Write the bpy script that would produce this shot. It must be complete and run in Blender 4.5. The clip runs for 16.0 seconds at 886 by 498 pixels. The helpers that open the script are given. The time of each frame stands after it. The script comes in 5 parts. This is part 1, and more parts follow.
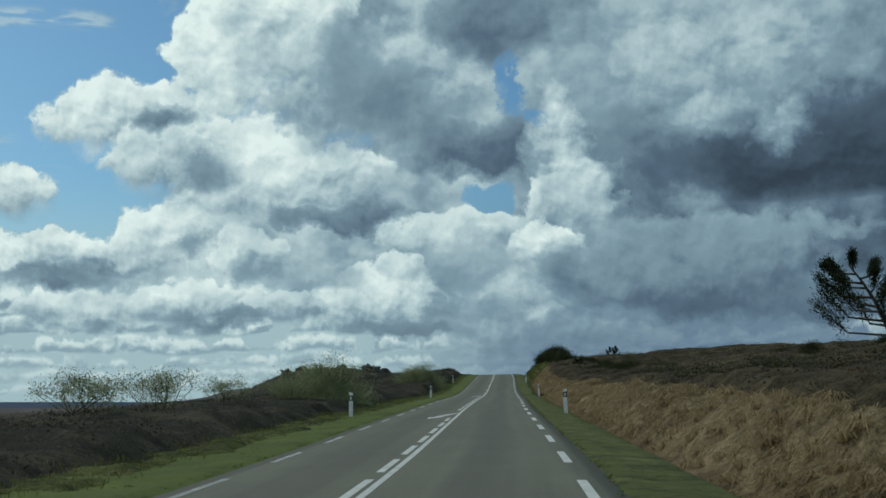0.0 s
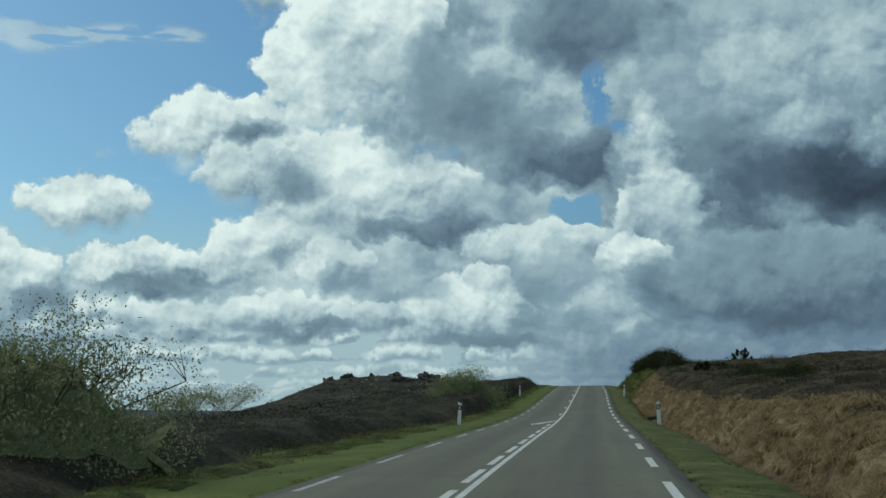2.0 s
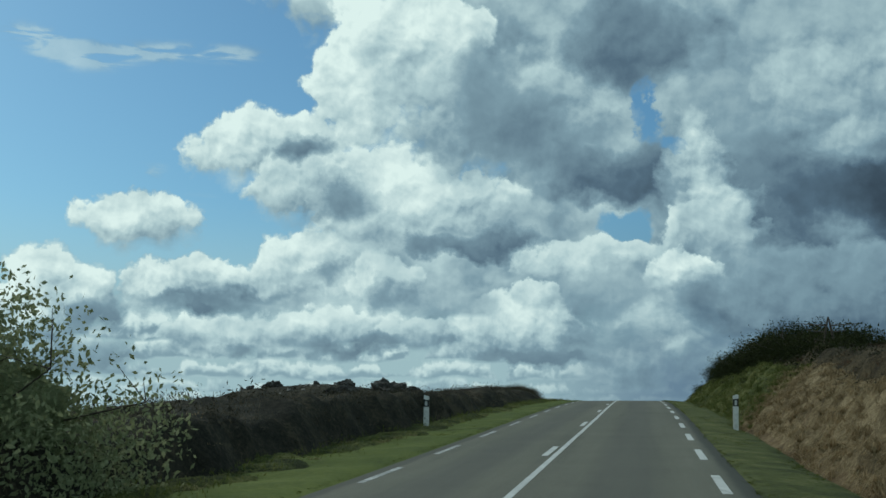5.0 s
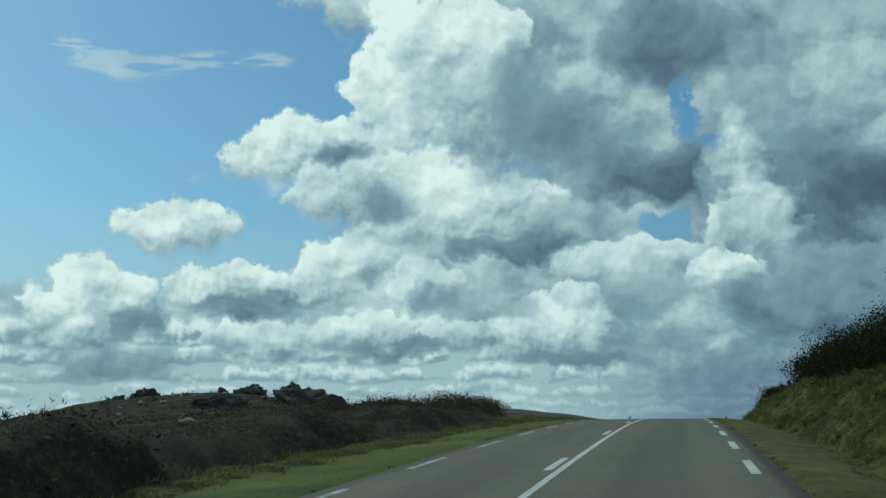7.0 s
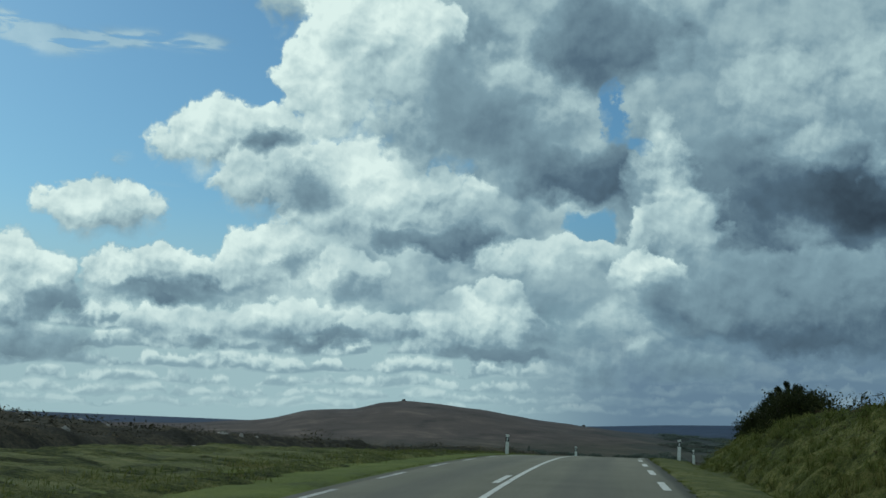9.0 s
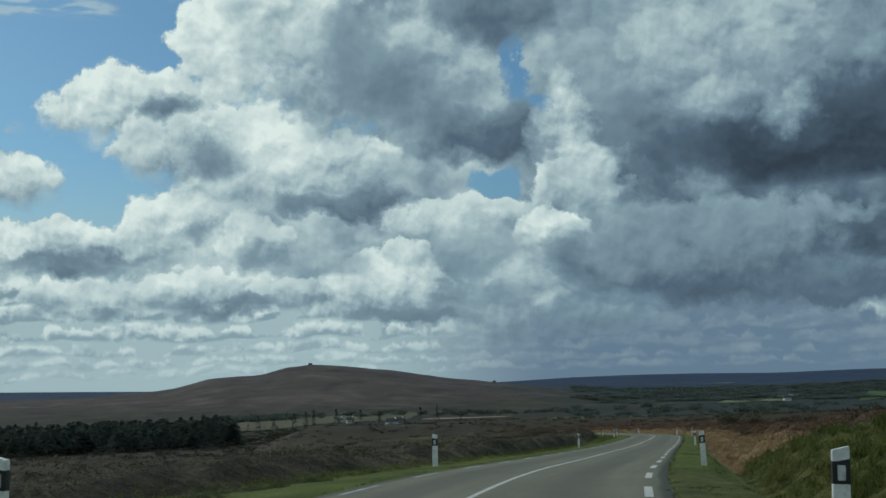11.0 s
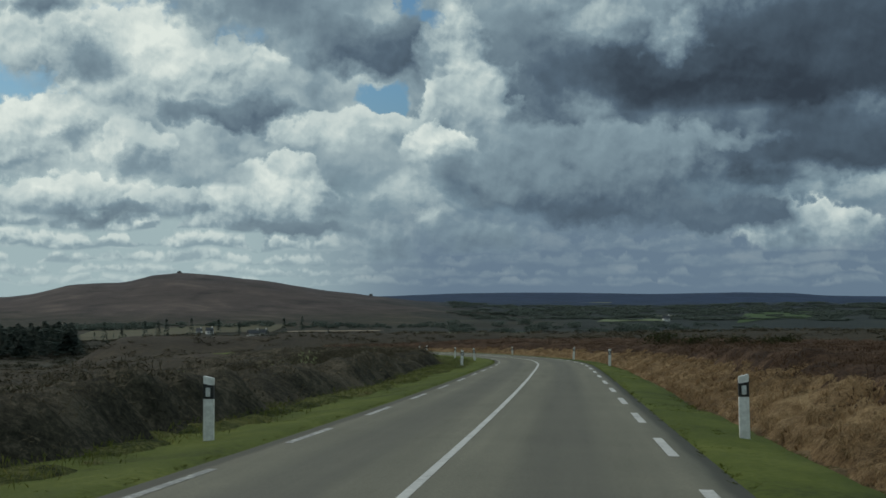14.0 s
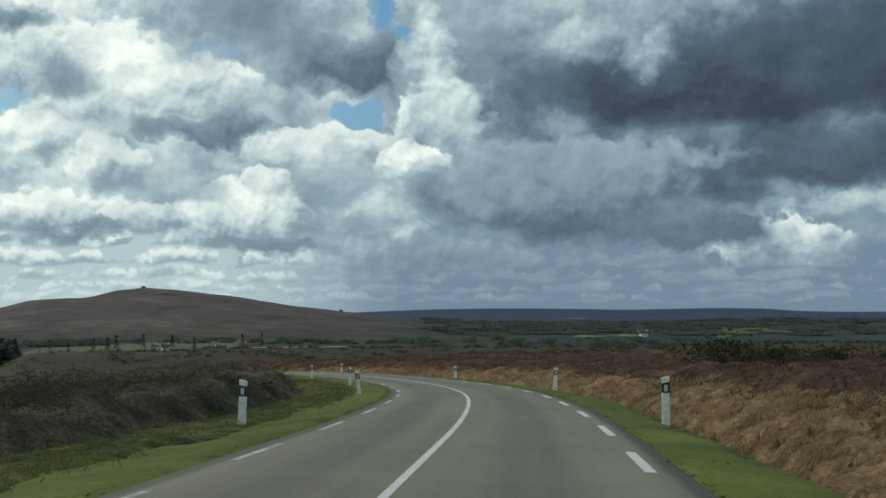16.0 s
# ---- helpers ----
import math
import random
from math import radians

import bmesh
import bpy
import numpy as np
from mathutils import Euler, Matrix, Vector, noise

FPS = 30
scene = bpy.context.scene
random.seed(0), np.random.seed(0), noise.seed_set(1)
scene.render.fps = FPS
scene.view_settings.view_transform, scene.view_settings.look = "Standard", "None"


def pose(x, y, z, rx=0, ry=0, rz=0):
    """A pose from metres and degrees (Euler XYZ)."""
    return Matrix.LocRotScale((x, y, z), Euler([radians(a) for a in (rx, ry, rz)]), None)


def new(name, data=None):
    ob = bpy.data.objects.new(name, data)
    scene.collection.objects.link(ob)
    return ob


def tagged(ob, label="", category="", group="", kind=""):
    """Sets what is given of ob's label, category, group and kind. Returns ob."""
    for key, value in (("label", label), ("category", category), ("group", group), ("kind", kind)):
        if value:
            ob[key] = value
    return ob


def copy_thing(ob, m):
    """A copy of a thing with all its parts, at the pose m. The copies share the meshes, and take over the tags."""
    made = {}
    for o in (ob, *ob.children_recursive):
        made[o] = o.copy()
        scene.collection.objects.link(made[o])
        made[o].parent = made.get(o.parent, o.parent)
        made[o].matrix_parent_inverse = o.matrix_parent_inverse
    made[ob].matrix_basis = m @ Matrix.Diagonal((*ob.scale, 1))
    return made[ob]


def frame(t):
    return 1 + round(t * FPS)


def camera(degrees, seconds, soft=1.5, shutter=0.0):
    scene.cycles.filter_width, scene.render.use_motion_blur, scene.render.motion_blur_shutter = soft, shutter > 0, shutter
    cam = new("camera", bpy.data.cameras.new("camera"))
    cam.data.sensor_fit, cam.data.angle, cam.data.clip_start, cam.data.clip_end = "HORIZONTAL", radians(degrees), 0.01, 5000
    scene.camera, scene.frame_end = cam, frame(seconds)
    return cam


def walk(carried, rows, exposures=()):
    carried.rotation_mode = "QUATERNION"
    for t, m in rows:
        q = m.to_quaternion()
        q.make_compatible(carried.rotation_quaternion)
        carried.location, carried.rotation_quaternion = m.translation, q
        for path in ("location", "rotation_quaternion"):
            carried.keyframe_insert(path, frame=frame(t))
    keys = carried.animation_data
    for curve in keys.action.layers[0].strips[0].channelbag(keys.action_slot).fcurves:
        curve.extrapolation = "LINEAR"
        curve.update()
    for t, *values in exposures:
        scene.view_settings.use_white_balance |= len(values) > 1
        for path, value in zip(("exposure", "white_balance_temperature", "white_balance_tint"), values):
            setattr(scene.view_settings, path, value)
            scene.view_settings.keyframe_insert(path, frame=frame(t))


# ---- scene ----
cam = camera(42.04, 16.0, soft=1.6)
PATH = [
    (0, pose(-1.30, -28.84, 1.23, 96.88, 0.99, -3.15)),
    (0.5, pose(-0.22, -18.60, 1.26, 97.11, 1.64, -1.91)),
    (1, pose(0.85, -8.35, 1.32, 97.41, -0.12, -0.85)),
    (1.5, pose(2.09, 2.80, 1.41, 97.30, -0.61, 0.22)),
    (2, pose(3.29, 14.83, 1.52, 97.50, 0.35, 1.10)),
    (2.5, pose(4.62, 27.14, 1.61, 97.38, -0.80, 1.51)),
    (3, pose(6.01, 39.44, 1.72, 97.28, 0.03, 1.83)),
    (3.5, pose(7.41, 51.41, 1.80, 97.46, 0.03, 2.27)),
    (4, pose(8.56, 63.01, 1.85, 97.88, 0.51, 2.70)),
    (6.5, pose(14.92, 117.60, 3.15, 98.40, -1.28, 4.76)),
    (7, pose(16.13, 129.15, 3.60, 98.46, 0.57, 5.55)),
    (7.5, pose(17.38, 141.15, 4.03, 98.30, 0.37, 4.02)),
    (8.2, pose(19.14, 158.12, 4.53, 98.74, -0.54, 2.63)),
    (10.3, pose(24.70, 207.93, 4.89, 96.55, -0.07, -0.84)),
    (10.5, pose(25.31, 212.58, 4.83, 96.43, 0.92, -1.56)),
    (11, pose(26.92, 224.13, 4.60, 96.19, 1.37, -2.79)),
    (11.5, pose(28.80, 235.46, 4.26, 96.21, 2.08, -3.76)),
    (12, pose(30.97, 246.66, 3.80, 95.18, 1.96, -3.81)),
    (12.5, pose(33.43, 257.79, 3.23, 92.84, 1.60, -5.34)),
    (13, pose(36.16, 268.89, 2.60, 91.70, 0.13, -7.04)),
    (13.5, pose(39.01, 280.03, 1.98, 91.64, 0.05, -8.44)),
    (14, pose(41.90, 291.15, 1.37, 91.94, -0.09, -8.63)),
    (14.5, pose(44.85, 302.18, 0.78, 92.03, 0.13, -8.35)),
    (15, pose(47.89, 313.78, 0.20, 92.54, -0.16, -8.81)),
    (15.5, pose(50.84, 325.03, -0.32, 92.82, -1.34, -9.54)),
    (16, pose(53.75, 336.29, -0.83, 92.76, -0.03, -9.89)),
]
walk(cam, PATH, exposures=((0, 0, 6450, 8), (4, 0, 6350, 5), (7, 0, 6250, 1), (8.2, 0, 6300, 2), (10.5, -0.08, 6450, 7), (13, -0.12, 6850, 13), (14.6, -0.1, 6900, 13), (15.4, 0.12, 6950, 13), (16, 0.25, 6950, 13)))

# ---- light ----
SUN_AZ, SUN_EL = 52.0, 38.0     # degrees to the left of +y, and above the horizon

def node(tree, kind, **sockets):
    """A node of that kind; inputs by index (i0=...) take values or other nodes' sockets."""
    n = tree.nodes.new(kind)
    for key, value in sockets.items():
        if key[0] == "i" and key[1:].isdigit():
            slot = n.inputs[int(key[1:])]
            if isinstance(value, bpy.types.NodeSocket):
                tree.links.new(value, slot)
            else:
                slot.default_value = value
        elif key == "operation":
            n.operation = value
        elif key == "blend":
            n.blend_type = value
        elif key == "dims":
            n.noise_dimensions = value
        elif key == "data":
            n.data_type = value
    return n


def calc(tree, op, a, b=0.0, c=0.0):
    return node(tree, "ShaderNodeMath", operation=op, i0=a, i1=b, i2=c).outputs[0]


def ramp(tree, fac, stops, smooth=True):
    n = node(tree, "ShaderNodeValToRGB", i0=fac)
    n.color_ramp.interpolation = "EASE" if smooth else "LINEAR"
    while len(n.color_ramp.elements) < len(stops):
        n.color_ramp.elements.new(0.5)
    for e, (p, col) in zip(n.color_ramp.elements, stops):
        e.position, e.color = p, (*col, 1.0) if len(col) == 3 else col
    return n.outputs[0]


def span(tree, value, a, b, lo=0.0, hi=1.0):
    n = tree.nodes.new("ShaderNodeMapRange")
    n.interpolation_type = "SMOOTHSTEP"
    tree.links.new(value, n.inputs[0])
    for i, v in enumerate((a, b, lo, hi)):
        n.inputs[1 + i].default_value = v
    return n.outputs[0]


def blend(tree, fac, a, b, how="MIX"):
    n = node(tree, "ShaderNodeMix", data="RGBA", blend=how)
    for slot, v in ((0, fac), (6, a), (7, b)):
        if isinstance(v, bpy.types.NodeSocket):
            tree.links.new(v, n.inputs[slot])
        elif isinstance(v, tuple):
            n.inputs[slot].default_value = (*v, 1.0)
        else:
            n.inputs[slot].default_value = v
    return n.outputs[2]


world = bpy.data.worlds.new("sky")
scene.world = world
world.use_nodes = True
W = world.node_tree
W.nodes.clear()
# the sky: soft ovals of blue gaps and wisps (degrees right of north, up, half width, half height, weight), and clouds (the same, with the tone of top and foot)
BLUE = [
    (-20.2, 15.3, 11.2, 4.2, 1.30),
    (-21.5, 10.4, 7.3, 3.1, 1.10),
    (-13.6, 9.7, 4.2, 1.4, 1.00),
    (-23.5, 17.5, 9.0, 4.5, 1.00),
    (5.6, 9.3, 1.1, 1.0, 0.95),
    (6.7, 15.0, 0.6, 1.5, 0.85),
    (7.9, 13.3, 0.7, 0.5, 0.70),
    (-14.3, 8.1, 3.4, 0.8, 0.80),
    (-11.0, 8.8, 1.7, 1.0, 0.70),
    (-23.9, 13.0, 7.3, 5.6, 1.00),
    (-1.8, 11.7, 1.7, 1.1, 0.35),
    (4.5, 5.2, 2.0, 1.7, 0.20),
]
WISPS = [
    (-23.9, 17.7, 1.3, 0.5, 1.00),
    (-22.5, 17.2, 1.7, 0.6, 1.00),
    (-20.7, 17.0, 2.0, 0.6, 1.00),
    (-18.5, 17.3, 1.7, 0.3, 0.90),
    (-16.5, 17.6, 2.2, 0.4, 1.00),
    (-14.0, 17.6, 1.1, 0.4, 1.00),
    (-15.5, 10.3, 1.0, 0.4, 0.70),
    (-18.0, 11.8, 0.7, 0.4, 0.70),
    (-11.4, 10.1, 1.7, 0.4, 0.50),
    (-17.3, 7.1, 1.4, 0.2, 0.50),
]
FAR_CLOUDS = [
    (-21.3, 2.7, 3.7, 1.3, 0.55, 0.32),
    (-22.4, 5.1, 3.7, 3.1, 0.97, 0.45),
    (-14.9, 3.7, 2.4, 1.3, 0.88, 0.50),
    (-11.1, 4.0, 3.1, 1.4, 0.86, 0.50),
    (-7.6, 4.3, 3.1, 1.5, 0.88, 0.42),
    (-4.2, 3.9, 2.5, 1.2, 0.80, 0.46),
    (2.5, 5.6, 4.2, 1.5, 0.50, 0.46),
    (0.3, 4.0, 4.2, 2.2, 0.92, 0.36),
    (1.1, 5.9, 1.3, 1.1, 0.90, 0.72),
    (5.6, 2.1, 2.4, 1.5, 0.62, 0.34),
    (8.1, 3.3, 1.6, 1.1, 0.70, 0.45),
    (10.5, 2.4, 3.4, 1.3, 0.50, 0.32),
    (-15.6, 6.4, 4.2, 1.5, 0.97, 0.40),
    (-9.6, 7.2, 3.9, 2.5, 0.96, 0.58),
    (-6.2, 6.5, 2.2, 1.8, 0.88, 0.52),
    (-3.1, 5.6, 2.7, 1.1, 0.62, 0.52),
    (26.2, 2.8, 3.7, 1.7, 0.84, 0.45),
]
HEAPED_CLOUDS = [
    (-18.4, 9.4, 3.2, 1.7, 0.97, 0.62),
    (-12.6, 13.0, 4.2, 2.2, 0.98, 0.60),
    (-10.3, 11.4, 3.5, 2.0, 0.88, 0.55),
    (-7.3, 16.2, 3.2, 5.6, 1.00, 0.78),
    (-4.2, 17.9, 3.9, 3.4, 0.93, 0.70),
    (-5.8, 10.4, 4.5, 3.2, 0.92, 0.64),
    (-2.3, 10.3, 3.5, 2.1, 0.88, 0.55),
    (-1.8, 14.4, 3.9, 3.4, 0.70, 0.44),
    (1.9, 15.5, 4.2, 3.1, 0.70, 0.44),
    (4.5, 15.1, 2.2, 1.4, 0.69, 0.50),
    (4.5, 7.8, 4.9, 1.2, 0.84, 0.62),
    (1.8, 9.9, 3.2, 1.2, 0.66, 0.50),
    (9.9, 8.9, 2.8, 1.7, 0.86, 0.60),
    (8.2, 6.7, 2.2, 1.7, 0.93, 0.50),
    (4.5, 6.1, 3.4, 1.1, 0.58, 0.52),
]
UNDERSIDES = [
    (-10.6, 13.1, 1.7, 0.9, 0.38, 0.30),
    (-8.6, 10.8, 2.2, 1.2, 0.45, 0.36),
    (-1.4, 16.3, 2.2, 2.5, 0.46, 0.40),
    (0.3, 14.4, 3.1, 2.0, 0.42, 0.34),
    (5.3, 11.9, 3.6, 1.6, 0.34, 0.18),
    (5.9, 18.3, 4.2, 2.4, 0.36, 0.26),
    (-1.5, 8.6, 4.1, 0.7, 0.40, 0.28),
    (-4.3, 8.8, 1.3, 0.6, 0.40, 0.34),
    (-15.8, 5.4, 2.9, 0.8, 0.34, 0.28),
    (-9.2, 7.2, 1.0, 0.7, 0.48, 0.42),
    (-6.5, 6.1, 1.0, 1.1, 0.46, 0.40),
    (-7.8, 3.5, 3.5, 0.6, 0.38, 0.32),
    (-13.6, 3.4, 1.3, 0.6, 0.40, 0.36),
    (1.3, 2.8, 3.8, 0.6, 0.36, 0.32),
    (3.2, 3.8, 1.4, 1.1, 0.48, 0.40),
    (-20.2, 4.9, 1.4, 1.1, 0.40, 0.34),
]
SHADY_CLOUDS = [
    (16.8, 15.5, 8.1, 6.0, 0.58, 0.44),
    (11.3, 15.3, 2.7, 3.1, 0.54, 0.44),
    (11.7, 5.5, 4.2, 1.8, 0.46, 0.28),
    (16.0, 4.4, 5.9, 1.6, 0.32, 0.20),
    (15.8, 7.0, 6.5, 1.3, 0.54, 0.42),
    (12.8, 11.2, 3.1, 2.7, 0.36, 0.24),
    (23.2, 10.8, 11.0, 2.8, 0.13, 0.00),
    (28.5, 7.0, 6.5, 1.6, 0.17, 0.08),
    (29.1, 12.0, 5.3, 3.4, 0.12, 0.03),
    (14.7, 15.8, 3.1, 2.4, 0.70, 0.58),
    (16.8, 13.0, 2.1, 1.3, 0.67, 0.48),
    (19.9, 12.4, 1.7, 1.5, 0.69, 0.46),
    (18.9, 15.9, 2.8, 2.8, 0.68, 0.50),
    (16.9, 4.9, 6.6, 2.0, 0.42, 0.20),
    (22.3, 3.7, 5.3, 1.2, 0.30, 0.22),
    (18.0, 7.4, 7.9, 0.7, 0.50, 0.42),
]
LIT_EDGES = [
    (9.0, 12.3, 1.8, 2.7, 0.90, 0.72),
    (10.4, 10.0, 2.2, 1.7, 0.86, 0.64),
]
DIM = [
    (17.4, 15.9, 7.6, 3.9, 0.14),
    (25.3, 12.0, 8.4, 2.8, 0.10),
    (17.3, 10.9, 9.3, 4.8, 0.22),
    (25.3, 10.2, 11.8, 4.5, 0.26),
    (26.5, 6.2, 7.3, 2.5, 0.20),
    (16.6, 4.8, 7.3, 2.0, 0.20),
    (5.8, 18.4, 5.1, 2.2, 0.15),
    (1.5, 14.0, 3.6, 3.1, 0.14),
    (13.0, 2.6, 6.2, 1.7, 0.12),
]


def cloud_noise(vec, scale, detail, rough, warp=0.0):
    n = W.nodes.new("ShaderNodeTexNoise")
    W.links.new(vec, n.inputs["Vector"])
    n.inputs["Scale"].default_value, n.inputs["Detail"].default_value = scale, detail
    n.inputs["Roughness"].default_value, n.inputs["Distortion"].default_value = rough, warp
    return n.outputs[0]


def vec_math(op, a, b=None, c=None):
    n = node(W, "ShaderNodeVectorMath", operation=op)
    for i, v in enumerate((a, b, c)):
        if v is None:
            continue
        if isinstance(v, bpy.types.NodeSocket):
            W.links.new(v, n.inputs[i])
        else:
            n.inputs[i].default_value = v
    return n.outputs["Value"] if op == "DOT_PRODUCT" else n.outputs["Vector"]


def field(place, rows):
    """The sum of soft ovals: degrees to the right of north, degrees up, half width, half height, weight."""
    total = None
    for u, v, a, b, w in rows:
        q = vec_math("MULTIPLY_ADD", place, (1 / a, 1 / b, 0), (-u / a, -v / b, 0))
        g = calc(W, "EXPONENT", calc(W, "MULTIPLY", vec_math("DOT_PRODUCT", q, q), -1.0))
        total = calc(W, "MULTIPLY", g, w) if total is None else calc(W, "MULTIPLY_ADD", g, w, total)
    return total


way = W.nodes.new("ShaderNodeTexCoord").outputs["Generated"]
xyz = node(W, "ShaderNodeSeparateXYZ", i0=way)
az = calc(W, "MULTIPLY", calc(W, "ARCTAN2", xyz.outputs[0], xyz.outputs[1]), 57.296)
el = calc(W, "MULTIPLY", calc(W, "ARCSINE", xyz.outputs[2]), 57.296)
flat = node(W, "ShaderNodeCombineXYZ", i0=az, i1=el).outputs[0]
# finer, flatter clouds towards the horizon, where they are far off
low = span(W, el, 0.5, 8.0, 1.0, 0.0)
stretched = node(W, "ShaderNodeCombineXYZ", i0=az, i1=calc(W, "MULTIPLY", el, 1.8), i2=3.7).outputs[0]
warp = vec_math("MULTIPLY", vec_math("SUBTRACT", W.nodes.new("ShaderNodeTexNoise").outputs[1], (0.5, 0.5, 0.5)), (3.8, 3.0, 0.0))
wn = [n for n in W.nodes if n.bl_idname == "ShaderNodeTexNoise"][-1]
W.links.new(flat, wn.inputs["Vector"])
wn.inputs["Scale"].default_value, wn.inputs["Detail"].default_value, wn.inputs["Roughness"].default_value = 0.4, 9.0, 0.6
place = vec_math("ADD", flat, warp)
# billows: heaped round lumps at several sizes, lit from above and from the left
def heaps(vec, scale, detail=3.0, rough=0.5):
    n = W.nodes.new("ShaderNodeTexVoronoi")
    n.voronoi_dimensions, n.feature, n.normalize = "2D", "F1", True
    W.links.new(vec, n.inputs["Vector"])
    for key, value in (("Scale", scale), ("Detail", detail), ("Roughness", rough), ("Lacunarity", 2.3)):
        n.inputs[key].default_value = value
    d = n.outputs["Distance"]
    return calc(W, "SUBTRACT", 1.0, calc(W, "MULTIPLY", d, 1.6))


def moved(vec, by):
    return vec_math("ADD", vec, by)


curl = vec_math("MULTIPLY", vec_math("SUBTRACT", warp, (0.0, 0.0, 0.0)), (0.3, 0.35, 0.0))
puffy = vec_math("ADD", flat, curl)
low_flat = vec_math("ADD", stretched, curl)
big_h, big_up = heaps(puffy, 0.34, 2.0, 0.4), heaps(moved(puffy, (-0.3, 0.55, 0.0)), 0.34, 2.0, 0.4)
fine_h, fine_up = heaps(puffy, 1.1, 2.0), heaps(moved(puffy, (-0.09, 0.2, 0.0)), 1.1, 2.0)
far_n, far_up = cloud_noise(low_flat, 0.75, 7.0, 0.55), cloud_noise(moved(low_flat, (-0.15, 0.4, 0.0)), 0.75, 4.0, 0.5)
soft = cloud_noise(flat, 0.3, 4.0, 0.5)
wisp = cloud_noise(puffy, 0.7, 7.0, 0.52)
wisp_up = cloud_noise(moved(puffy, (-0.15, 0.3, 0.0)), 0.7, 3.0, 0.5)
# a thin, uneven layer behind, with blue gaps
dense = calc(W, "MULTIPLY_ADD", calc(W, "SUBTRACT", wisp, 0.5), 0.7, 0.82)
dense = calc(W, "MULTIPLY_ADD", calc(W, "SUBTRACT", fine_h, 0.5), 0.15, dense)
dense = calc(W, "SUBTRACT", dense, field(place, BLUE))
cover = span(W, dense, 0.3, 0.62)
tone = calc(W, "MULTIPLY_ADD", calc(W, "SUBTRACT", soft, 0.5), 0.9, 0.62)
tone = calc(W, "MULTIPLY_ADD", calc(W, "MULTIPLY", calc(W, "SUBTRACT", far_n, far_up), low), 0.5, tone)
tone = calc(W, "MULTIPLY_ADD", span(W, far_n, 0.42, 0.6, -0.08, 0.12), low, tone)
tone = calc(W, "MULTIPLY_ADD", calc(W, "SUBTRACT", wisp, 0.5), 0.5, tone)
tone = calc(W, "SUBTRACT", tone, field(place, DIM))
# thin high streaks in the blue
combed = cloud_noise(vec_math("MULTIPLY", flat, (0.35, 1.6, 1.0)), 1.0, 6.0, 0.6, 0.6)
streak = calc(W, "MULTIPLY", field(vec_math("ADD", flat, vec_math("MULTIPLY", warp, (0.25, 0.2, 0.0))), WISPS), span(W, combed, 0.36, 0.62))
streak = span(W, streak, 0.02, 0.9, 0.0, 0.56)
streak_tone = W.nodes.new("ShaderNodeMix")
for k, value in ((0, streak), (2, tone)):
    W.links.new(value, streak_tone.inputs[k])
streak_tone.inputs[3].default_value = 0.86
tone = streak_tone.outputs[0]
cover = calc(W, "MAXIMUM", cover, streak)
# single clouds over it, far ones first: lumpy outline, lit top, shaded foot
edge_n = calc(W, "MULTIPLY", calc(W, "SUBTRACT", big_h, 0.55), 0.35)
edge_n = calc(W, "MULTIPLY_ADD", calc(W, "SUBTRACT", fine_h, 0.55), 0.35, edge_n)
edge_n = calc(W, "MULTIPLY_ADD", calc(W, "SUBTRACT", wisp, 0.5), 0.9, edge_n)
rel = calc(W, "MULTIPLY", calc(W, "SUBTRACT", big_h, big_up), 0.2)
rel = calc(W, "MULTIPLY_ADD", calc(W, "SUBTRACT", fine_h, fine_up), 0.1, rel)
rel = calc(W, "MULTIPLY_ADD", calc(W, "SUBTRACT", wisp, wisp_up), 0.35, rel)
rel = calc(W, "MULTIPLY_ADD", calc(W, "SUBTRACT", wisp, 0.5), 0.3, rel)
rel = calc(W, "MULTIPLY_ADD", calc(W, "SUBTRACT", soft, 0.5), 0.6, rel)
